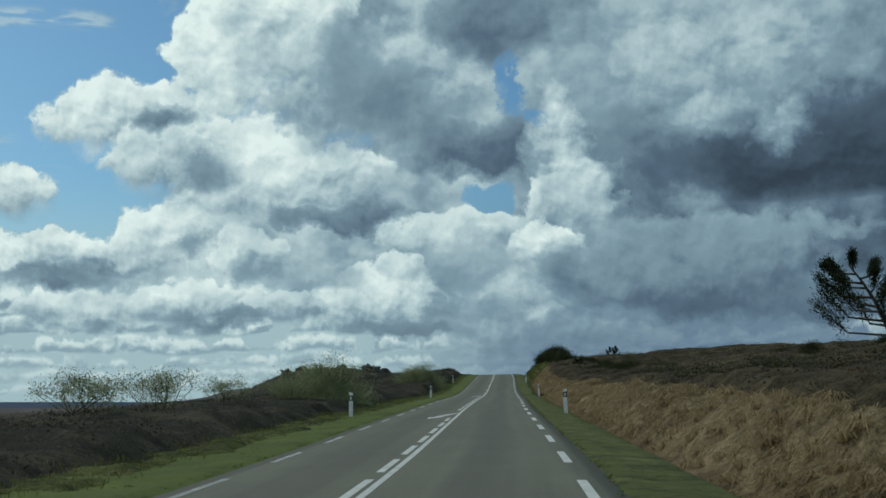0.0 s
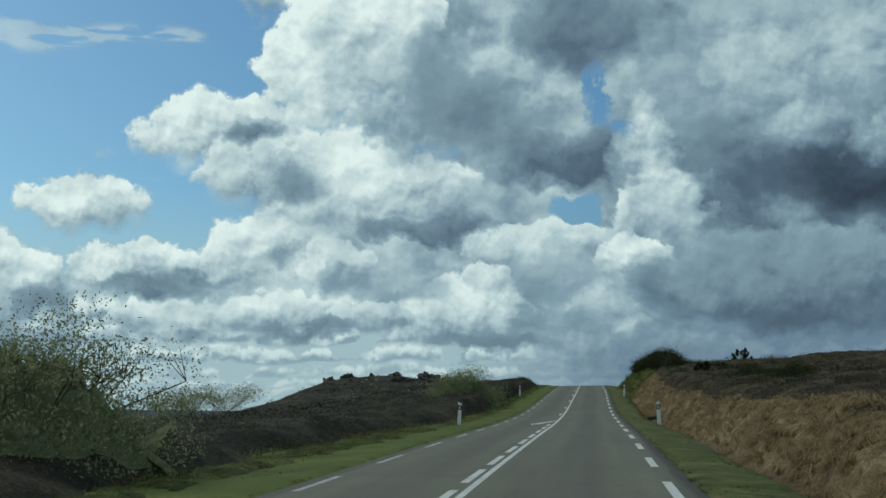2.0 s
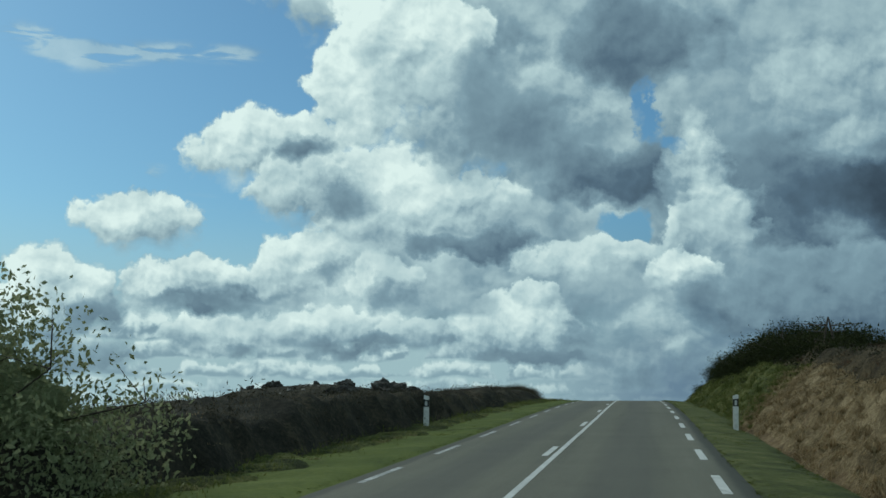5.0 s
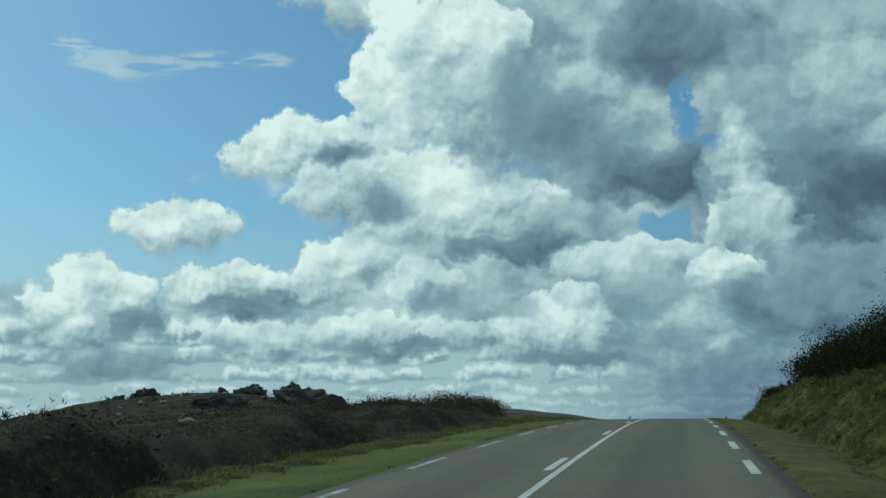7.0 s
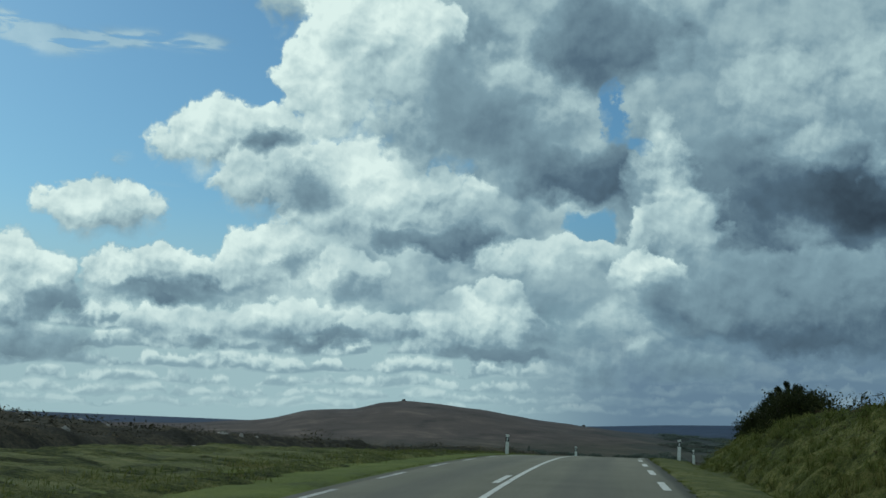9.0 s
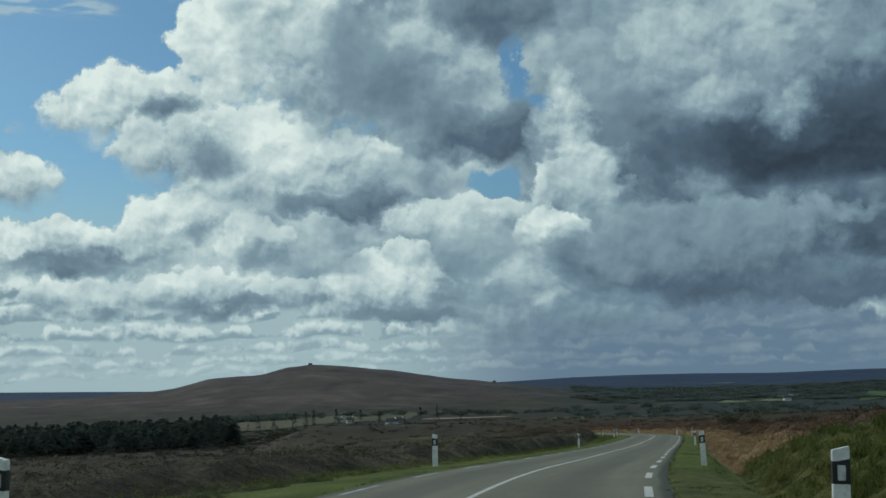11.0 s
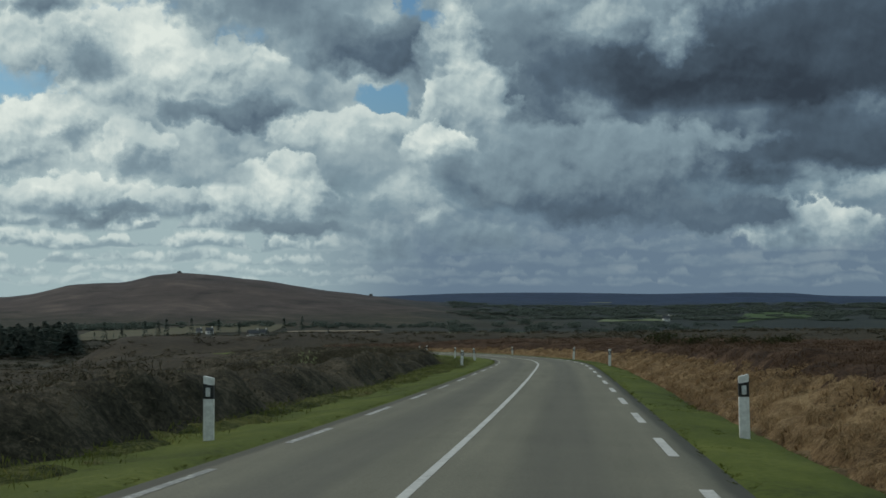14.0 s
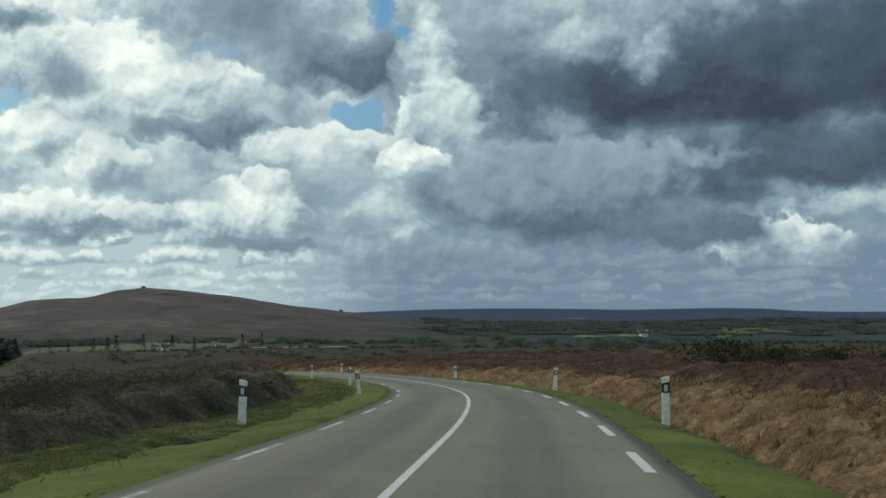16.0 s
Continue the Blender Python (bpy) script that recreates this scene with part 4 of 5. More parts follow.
def mop_shape(n, droop=0.1):
    """A tussock about one metre across: n blades that rise from its heart, bend over and hang down round it."""
    a, r = rng.uniform(0, 6.283, n), rng.uniform(0.25, 0.6, n)
    way = np.stack([np.cos(a), np.sin(a), np.zeros(n)], 1)
    side = np.stack([-np.sin(a), np.cos(a), np.zeros(n)], 1) * rng.uniform(0.006, 0.017, (n, 1))
    twist = rng.normal(0, 0.12, (n, 3)) * (1, 1, 0.4)
    p0 = way * 0.06 + (0, 0, 0.05)
    p1 = way * r[:, None] * 0.5 + np.stack([np.zeros(n), np.zeros(n), rng.uniform(0.25, 0.55, n)], 1) + twist * 0.5
    p2 = way * r[:, None] + np.stack([np.zeros(n), np.zeros(n), rng.uniform(-droop, 0.3, n)], 1) + twist
    v = np.stack([p0 - side, p0 + side, p1 - side, p1 + side, p2 - side * 0.3, p2 + side * 0.3], 1).reshape(-1, 3)
    k = (np.arange(n) * 6)[:, None]
    return v, np.concatenate([k + (0, 1, 3, 2), k + (2, 3, 5, 4)])


MOPS = [mop_shape(44) for _ in range(10)]


def heath_left_top(s, o):
    lo = -o
    h = np.interp(s, [-40, 30, 60, 75, 90, 110, 140, 190, 215, 250, 270, 310, 400], [0.6, 0.6, 0.6, 0.6, 0.95, 1.2, 0.85, 0.6, 0.5, 0.6, 0.8, 1.1, 1.15])
    h = h * (1 + 0.5 * unevenness(s, o, 3.2, 5)) + 0.16 * unevenness(s, o, 0.8, 3)
    edge = ease(lo + 0.9 * unevenness(s, o * 0.3, 2.5, 3), np.interp(s, [75, 90, 140, 170, 335, 360], [4.9, 5.2, 5.2, 4.9, 4.9, 6.6]), np.interp(s, [60, 90, 140, 170, 250, 320, 335, 360], [6.8, 6.2, 6.2, 7.2, 7.2, 6.6, 6.6, 8.6]))
    gap = ease(s + 3 * unevenness(o, s, 3.0, 2), 181, 187) * ease(-s, -240, -232) * ease(-lo, -11.8, -10.2)
    return np.maximum(h, 0.12) * edge * (1 - gap) * np.interp(lo, [12, 26, 40], [1, 0.62, 0.6]) - 0.12 * (1 - edge) - 0.12 * gap - 0.05


def heath_right_top(s, o):
    tall = np.interp(s, [60, 85, 135, 150], [0.5, 0.95, 0.95, 0.5])
    h = (tall + 0.36 * unevenness(s, o, 3.0, 5) + 0.1 * unevenness(s, o, 0.7, 3)) * ease(o + 0.7 * unevenness(s, o * 0.2, 2.0, 3), np.interp(s, [120, 150], [7.0, 7.6]), np.interp(s, [120, 150], [8.3, 9.6]))
    return h - 0.1 * ease(-o, -9, -7.5) - 0.03


def bracken_top(s, o):
    h = (0.68 + 0.42 * unevenness(s, o, 2.2, 5) + 0.1 * unevenness(s, o, 0.6, 3)) * ease(o + 0.8 * unevenness(s, o * 0.2, 2.0, 3), 7.0, 9.0)
    return h - 0.1 * ease(-o, -8.5, -7.0) - 0.03


def bank_top(s, o):
    top = np.interp(s, [120, 150], [7.7, 9.6])
    mid = ease(o, 5.4, 6.0) * ease(top + 0.5 - o, 0.0, 1.0)
    return (0.2 + 0.3 * unevenness(s, o, 0.9, 4) + 0.14 * unevenness(s, o, 0.35, 3)) * mid - 0.14 * (1 - mid) - 0.02


near_o, wide_o = -np.arange(4.6, 17.1, 0.3), -np.arange(16.5, 80, 1.1)
cover("dark_scrub", np.arange(-45, 241, 0.45), near_o, heath_left_top, SCRUB_TOP, "dark gorse and heather scrub covering the heath", "heath scrub")
cover("dark_scrub", np.arange(-45, 241, 1.5), wide_o, lambda s, o: heath_left_top(s, o) - 0.02, SCRUB_TOP, "dark heather scrub spreading over the moor", "heath scrub")
cover("heath_scrub", np.arange(240.55, 470, 0.45), near_o, heath_left_top, HEATH_TOP, "dark wiry heather scrub covering the heath", "heath scrub")
cover("heath_scrub", np.arange(240, 470, 1.5), wide_o, lambda s, o: heath_left_top(s, o) - 0.02, HEATH_TOP, "dark heather scrub spreading over the moor", "heath scrub")
cover("heath_scrub", np.arange(-45, 264, 0.5), np.arange(6.9, 36, 0.45), heath_right_top, HEATH_BROWN, "dark heather and dead bracken above the bank", "heath scrub")
cover("brown_bracken", np.arange(254, 500, 0.45), np.arange(6.9, 38, 0.4), bracken_top, BRACKEN_TOP, "rusty brown dead bracken above the bank", "bracken")

# the low shrubs that the scrub is made of
s, o, p, h = growth(7200, -45, 465, -5.5, -17, heath_left_top, 1.2)
for lo, hi, leaf, what in ((-60, 238, SCRUB, "low dark gorse and heather shrubs crowding the heath"), (238, 480, HEATHER, "low brown heather shrubs crowding the heath")):
    ok = (h > 0.2) & (s >= lo) & (s < hi)
    scattered("heath_shrubs", SHRUBS, p[ok] - (0, 0, 0.25), rng.uniform(0.8, 1.7, len(s))[ok], (rng.uniform(0.45, 0.95, len(s)) * (0.55 + 0.5 * h))[ok], leaf, what, "heath scrub")
FAR_SHRUBS = [shrub_shape(26, 8, 0.07) for _ in range(8)]
s, o, p, h = growth(5600, -45, 465, -16, -62, heath_left_top, 1.15)
for lo, hi, leaf in ((-60, 238, SCRUB), (238, 480, HEATHER)):
    ok = (s >= lo) & (s < hi)
    scattered("heath_shrubs", FAR_SHRUBS, p[ok] - (0, 0, 0.2), rng.uniform(1.1, 2.4, len(s))[ok], rng.uniform(0.45, 0.95, len(s))[ok], leaf, "low dark heather shrubs over the moor", "heath scrub")
s, o, p, h = growth(4200, -45, 262, 7.4, 34, heath_right_top, 1.4)
scattered("heath_shrubs", SHRUBS, p - (0, 0, 0.2), rng.uniform(0.8, 1.8, len(s)), rng.uniform(0.35, 0.9, len(s)), SCRUB, "low dark heather shrubs above the bank", "heath scrub")
s, o, p, h = growth(3000, -45, 262, 7.4, 30, heath_right_top, 1.3)
scattered("bracken_fronds", SPRIGS, p, rng.uniform(0.6, 1.1, len(s)), rng.uniform(0.5, 1.1, len(s)), BRACKEN, "dead bracken fronds among the heather", "bracken")
s, o, p, h = growth(3600, 255, 495, 7.2, 36, bracken_top, 1.4)
scattered("bracken_shrubs", SHRUBS, p - (0, 0, 0.2), rng.uniform(0.8, 1.7, len(s)), rng.uniform(0.5, 1.1, len(s)), BRACKEN, "tangled rusty brown bracken above the bank", "bracken")
s, o, p, h = growth(3500, 255, 495, 7.4, 36, bracken_top, 1.5)
scattered("bracken_fronds", SPRIGS, p, rng.uniform(0.7, 1.3, len(s)), rng.uniform(0.5, 1.4, len(s)), BRACKEN, "rusty brown bracken fronds above the bank", "bracken")
s, o, p, h = growth(5200, -45, 465, -5.4, -14, heath_left_top, 1.2)
ok = h > 0.1
scattered("heather_sprigs", FINE, p[ok], rng.uniform(0.6, 1.1, len(s))[ok], (rng.uniform(0.5, 1.1, len(s)) * (0.6 + h))[ok], HEATHER, "fine brown heather sprigs standing on the heath", "heath scrub")

# taller single clumps that break the outline
CLUMPS = [shrub_shape(110, 8, 0.042) for _ in range(7)]
s, o, p, h = growth(420, -45, 262, 8.6, 34, heath_right_top, 1.3)
scattered("heath_clumps", CLUMPS, p - (0, 0, 0.15), rng.uniform(1.0, 2.2, len(s)), rng.uniform(0.6, 1.3, len(s)), GORSE, "dark gorse clumps among heather above the bank", "heath scrub")
s, o, p, h = growth(330, 225, 470, -8.0, -55, heath_left_top, 1.2)
scattered("heath_clumps", CLUMPS, p - (0, 0, 0.15), rng.uniform(1.0, 2.4, len(s)), rng.uniform(0.5, 1.1, len(s)), HEATHER, "brown twiggy clumps on the heath", "heath scrub")
s, o, p, h = growth(300, 130, 185, -6.5, -13, heath_left_top)
scattered("heath_clumps", CLUMPS, p - (0, 0, 0.15), rng.uniform(0.8, 1.6, len(s)), rng.uniform(0.3, 0.6, len(s)), HEATHER, "brown twiggy clumps on the roadside heath", "heath scrub")
s, o, p, h = growth(300, 262, 480, 8.6, 34, bracken_top)
scattered("bracken_clumps", CLUMPS, p - (0, 0, 0.15), rng.uniform(0.8, 1.8, len(s)), rng.uniform(0.4, 0.9, len(s)), BRACKEN, "brown bracken clumps above the bank", "bracken")

# straw on the banks, coarse grass on the green stretch, short grass on the verges
TUFTS = [blade_shape(8, 0.9, 0.035) for _ in range(6)]
bank_o = np.arange(5.3, 10.4, 0.16)
cover("dead_bracken", np.arange(-45, 135, 0.22), bank_o, bank_top, BANK_TOP, "tan dead bracken and straw on the bank", "bracken")
cover("coarse_grass", np.arange(134.6, 266, 0.3), bank_o, bank_top, BANK_GRASS, "coarse green and yellow grass on the bank", "grass")
cover("dead_bracken", np.arange(265.6, 462, 0.22), bank_o, bank_top, RUST_TOP, "rusty dead bracken and straw on the bank", "bracken")
for lo, hi, out, what, leaf in ((-45, 135, 8.2, "tan", STRAW), (264, 460, 9.0, "rusty", RUST_STRAW)):
    s, o, p, h = growth(2400, lo, hi, 5.5, out, bank_top)
    scattered("straw_tussocks", MOPS, p - (0, 0, 0.06), rng.uniform(0.5, 1.1, len(s)), rng.uniform(0.25, 0.55, len(s)), leaf, what + " tussocks of dead bracken hanging down the bank", "bracken")
    s, o, p, h = growth(1500, lo, hi, 5.6, out, bank_top)
    scattered("straw", FINE, p, rng.uniform(0.5, 0.9, len(s)), rng.uniform(0.7, 1.6, len(s)), leaf, what + " straw and broken bracken on the bank", "bracken")
s, o, p, h = growth(1700, 131, 266, 5.4, 9.2, bank_top)
scattered("grass_tussocks", MOPS, p - (0, 0, 0.08), rng.uniform(0.4, 0.9, len(s)), rng.uniform(0.3, 0.7, len(s)), STRAW_GREEN, "coarse green tussocks hanging down the bank", "grass")
s, o, p, h = growth(2000, 131, 266, 5.2, 9.4, bank_top)
scattered("coarse_grass", FINE, p, rng.uniform(0.5, 0.9, len(s)), rng.uniform(0.6, 1.8, len(s)), STRAW_GREEN, "coarse green and yellow grass tufts on the bank", "grass")
s, o, p, h = growth(3600, -45, 465, -5.4, -34, heath_left_top, 1.3)
ok = (h > 0.05) & (unevenness(s, o, 5.0, 3) > 0.05)
scattered("dead_grass", FINE, p[ok], rng.uniform(0.25, 0.6, len(s))[ok], rng.uniform(0.3, 0.7, len(s))[ok], STRAW, "bleached grass stalks among the heather", "grass")
# pale stones and bleached stalks among the heather
s, o, p, h = growth(240, 130, 234, -8, -36, heath_left_top)
scattered("pale_stones", [dome_shape(4, 7, 0) for _ in range(4)], p, rng.uniform(0.2, 0.7, len(s)), rng.uniform(0.1, 0.22, len(s)), PALE_STONE, "small pale flat stones among the heather", "stones")
s, o, p = beside(15000, -45, 440, -2.85, -5.2, 0.02, 1.1)
scattered("grass", TUFTS, p + (0, 0, 0.04), rng.uniform(0.08, 0.16, len(s)), rng.uniform(0.02, 0.04, len(s)) + 0.06 * ease(-o, 4.2, 5.2), GRASS_BLADE, "bright short verge grass", "grass")
s, o, p = beside(13000, -45, 440, 3.25, 5.3, 0.02)
scattered("grass", TUFTS, p + (0, 0, 0.03), rng.uniform(0.08, 0.16, len(s)), rng.uniform(0.03, 0.06, len(s)), GRASS_BLADE, "short verge grass beside the ditch", "grass")


def rough_top(s, o):
    wide = ease(s, 180, 187) * ease(-s, -242, -236) + 0.42 * ease(s, 338, 358)
    lo = -o + 0.5 * unevenness(s, o, 2.0, 3)
    mid = ease(lo, 4.1, 4.7) * ease(-lo, -6.2 - 5.2 * wide, -5.5 - 5.2 * wide)
    return (0.1 + 0.14 * unevenness(s, o, 0.8, 4)) * mid - 0.09 * (1 - mid)


cover("rough_grass", np.arange(-45, 440, 0.3), -np.arange(3.9, 12.0, 0.24), rough_top, BANK_GRASS, "rough olive and straw-coloured grass between verge and heath", "grass")
for leaf, n in ((GORSE, 60), (WILLOW, 45)):
    s, o, p, h = growth(n, 300, 430, -7.5, -40, heath_left_top)
    scattered("heath_clumps", CLUMPS, p - (0, 0, 0.2), rng.uniform(1.2, 2.4, len(s)), rng.uniform(0.6, 1.2, len(s)), leaf, "green clumps of gorse and willow among the heather", "heath scrub")
s, o, p = beside(1500, -45, 440, -4.5, -6.3, 0.0)
ok = unevenness(s, o * 0.4, 3.5, 3) > 0.0
scattered("pale_tussocks", MOPS, p[ok], rng.uniform(0.3, 0.7, len(s))[ok], rng.uniform(0.15, 0.3, len(s))[ok], PALE_GRASS, "bleached straw tussocks between verge and heath", "grass")
s, o, p = beside(2200, -45, 440, -4.3, -6.6, 0.0)
p = p + (0, 0, 0.1)
scattered("coarse_grass", FINE, p, rng.uniform(0.5, 0.9, len(s)), rng.uniform(0.6, 1.5, len(s)), STRAW_GREEN, "rough olive grass between verge and heath", "grass")


# ---- bushes and trees ----
def tube(verts, faces, a, b, ra, rb, sides=5):
    a, b = np.array(a, float), np.array(b, float)
    d = (b - a) / (np.linalg.norm(b - a) + 1e-9)
    u = np.cross(d, (0.3, 0.9, 0.2))
    u /= np.linalg.norm(u)
    w = np.cross(d, u)
    n = len(verts)
    for c, r in ((a, ra), (b, rb)):
        for k in range(sides):
            t = 6.2832 * k / sides
            verts.append(c + (u * math.cos(t) + w * math.sin(t)) * r)
    for k in range(sides):
        faces.append((n + k, n + (k + 1) % sides, n + sides + (k + 1) % sides, n + sides + k))


def bush(name, s, off, height, width, count, leaf, size, label, category="bush", stems=7, bare=0.25, sink=0.1, dense=0.16, length=1.0, at=None, full=0.0, slim=0.5):
    """A many-stemmed bush: stems fork twice and carry clouds of small leaves."""
    base = road_at(s, off, float(rise(s, off)) - sink)
    if at:
        base = np.array([*at, float(land(np.array(at[:1]), np.array(at[1:]))[0]) - sink])
    root = tagged(new(name), label, category)
    root.location = base
    tips = []
    sw, sh = (width * 0.72, height * 0.8) if full else (width, height)
    for i in range(stems):
        verts, faces = [], []
        a = 6.2832 * (i + rng.uniform(-0.3, 0.3)) / stems
        lean = rng.uniform(0.15, 0.5 - 0.15 * bool(full)) * sw
        foot = (rng.normal(0, 0.12) * sw, rng.normal(0, 0.12) * sw, 0)
        fork = np.array([math.cos(a) * lean * 0.5, math.sin(a) * lean * 0.5 * length, sh * rng.uniform(0.3, 0.45)])
        tube(verts, faces, foot, fork, 0.011 * sh, 0.007 * sh)
        for _ in range(3):
            t1 = fork + (rng.normal(0, 0.16) * sw + math.cos(a) * lean * 0.4, (rng.normal(0, 0.16) * sw + math.sin(a) * lean * 0.4) * length, sh * rng.uniform(0.18, 0.36))
            tube(verts, faces, fork, t1, 0.007 * sh, 0.004 * sh, 4)
            tips.append(t1)
            tips.append((fork + t1) / 2)
            for _ in range(3):
                t2 = t1 + (rng.normal(0, 0.1) * sw, rng.normal(0, 0.1) * sw * length, sh * rng.uniform(0.02, 0.26))
                t2[2] = min(t2[2], sh)
                tube(verts, faces, t1, t2, 0.004 * sh, 0.0015 * sh, 3)
                tips.append(t2)
                tips.append(t1 * 0.4 + t2 * 0.6)
        part("stem", mesh_of("stem", verts, faces, BARK), BARK, root)
    tips = np.array(tips)
    tips = tips[tips[:, 2] > bare * height]
    if full:
        d = rng.normal(0, 1, (int(full * 400), 3))
        d[:, 2] = np.abs(d[:, 2]) * 0.9
        d /= np.linalg.norm(d, axis=1)[:, None]
        lump = 0.82 + 0.18 * np.sin(d[:, 0] * 6 + s) * np.cos(d[:, 1] * 5 - s) + 0.1 * np.sin(d[:, 2] * 9 + off)
        dome = d * lump[:, None] * np.array([width * 0.52, width * 0.52 * length, height * 0.95]) * rng.uniform(0.7, 1.0, (len(d), 1)) + (0, 0, 0.04 * height)
        tips = np.concatenate([tips, dome])
        # a closed leaf-coloured body added inside, to block light and the view through it
        v, f = dome_shape(9, 14, 160, 0.06)
        k = 0.76 if full > 2 else 0.46
        v = v * rng.uniform(0.88, 1.1, (len(v), 1)) * (width * 0.95 * k, width * 0.95 * length * k, height * k)
        part("inner_body", mesh_of("inner_body", v, f, leaf), leaf, root)
    v, f = leaves(count, tips, np.array([width, width * length, height * 0.7]) * dense * 0.5, size, 0.5, slim)
    mid = v.reshape(-1, 4, 3).mean(1)
    ok = (mid[:, 2] < height * (1.0 if full else 1.04)) & (mid[:, 2] > 0) & (np.hypot(mid[:, 0], mid[:, 1] / length) < width * (0.57 if full else 0.7))
    v = v.reshape(-1, 4, 3)[ok].reshape(-1, 3)
    f = np.arange(len(v)).reshape(-1, 4)
    part("crown", mesh_of("crown", v, f, leaf, smooth=False), leaf, root)
    return root


willow = "grey-green willow bush thinly leaved above the dark heath"
bush("willow_bush", 34, -7.8, 3.4, 5.8, 26000, WILLOW, 0.032, willow, stems=14, bare=0.02, full=2.4, dense=0.12)
bush("willow_bush", 31, -9.2, 1.9, 2.4, 5200, WILLOW, 0.03, "low sparse willow bush on the heath", stems=7)
bush("willow_bush", 12, -10.5, 2.2, 2.6, 5200, WILLOW, 0.03, "sparse half-bare willow bush on the heath", stems=7)
bush("willow_bush", 6, -11.0, 2.1, 2.4, 4800, WILLOW, 0.03, "sparse half-bare willow bush on the heath", stems=7)
bush("willow_bush", 25, -11.0, 2.0, 2.4, 3600, WILLOW, 0.03, "sparse half-bare willow bush on the heath", stems=6)
bush("willow_bush", 52, -12.0, 1.9, 2.2, 3400, WILLOW, 0.03, "sparse half-bare willow bush on the heath", stems=6)
bush("willow_bush", 72, -17.2, 2.5, 4.4, 7000, WILLOW, 0.033, "sparse half-bare willow bush on the heath", stems=6)
bush("willow_bush", 100, -7.7, 3.55, 6.2, 26000, WILLOW, 0.05, "rounded green willow bush beside the road", stems=11, bare=0.0, full=4.0, dense=0.12)
hedge = "dark dense gorse bush on top of the grassy bank"
for s0, off, h, w in ((132, 9.8, 2.3, 3.8), (138, 9.9, 2.6, 4.0), (145, 10.2, 3.0, 4.0), (150, 10.2, 3.5, 4.2), (156, 10.0, 3.9, 4.6), (163, 9.9, 3.9, 4.6), (170, 9.8, 3.7, 4.6), (177, 9.8, 3.6, 4.8), (184, 9.6, 3.5, 4.6), (191, 9.5, 3.3, 4.4), (198, 9.4, 3.0, 4.0)):
    bush("gorse_bush", s0, off, h, w, 10000, GORSE, 0.06, hedge, stems=11, bare=0.0, dense=0.13, sink=0.3, full=4.5)
for s0, off, h, w in ((222, 8.6, 1.9, 3.0), (227, 8.8, 1.5, 2.6), (234, 8.4, 1.7, 2.4), (239, 8.7, 1.6, 3.0), (246, 9.0, 1.8, 3.2)):
    bush("gorse_bush", s0, off, h, w, 9000, GORSE, 0.05, "dark gorse bush on the low grassy bank", stems=9, bare=0.0, dense=0.14, full=2.5)
for s0, off, h, w in ((84, 13, 2.0, 3.4), (90, 14.5, 2.3, 3.0), (96, 13, 1.8, 3.2), (103, 13.5, 1.9, 3.6), (110, 13, 1.7, 3.4), (64, 26, 2.0, 2.2), (58, 30, 1.6, 2.0), (118, 13, 1.6, 3.4), (127, 12.5, 1.7, 3.4), (136, 12, 1.7, 3.6), (143, 11.5, 1.7, 3.4)):
    bush("gorse_bush", s0, off, h, w, 3600, GORSE, 0.05, "dark windswept bush on the heath above the bank", stems=7, bare=0.1, dense=0.16, full=0.8)
for s0, off, h, w in ((160, -9.6, 1.1, 3.0), (166, -9.4, 1.45, 3.2), (173, -9.0, 1.55, 3.2), (180, -8.6, 1.6, 3.2), (187, -8.4, 1.6, 3.2), (193, -8.8, 1.4, 2.8)):
    bush("heath_bush", s0, off, h, w, 6000, HEATHER, 0.06, "brown half-bare thorn bush on the roadside heath", stems=9, bare=0.0, dense=0.16, full=0.8, slim=0.2)
for s0, off, h, w in ((330, -9.5, 1.7, 3.2), (338, -10.5, 2.0, 3.4), (345, -9, 1.9, 3.2), (352, -10.8, 2.1, 3.6), (360, -10.4, 2.1, 3.6), (368, -10, 2.2, 3.8), (376, -9.9, 2.2, 3.6), (384, -10, 2.1, 3.4), (366, -13.4, 2.4, 4.0), (380, -13.4, 2.4, 4.0)):
    bush("heath_bush", s0, off, h, w, 9000, HEATHER, 0.05, "dark heath bush inside the bend", stems=8, bare=0.0, dense=0.16, full=0.8, slim=0.2)


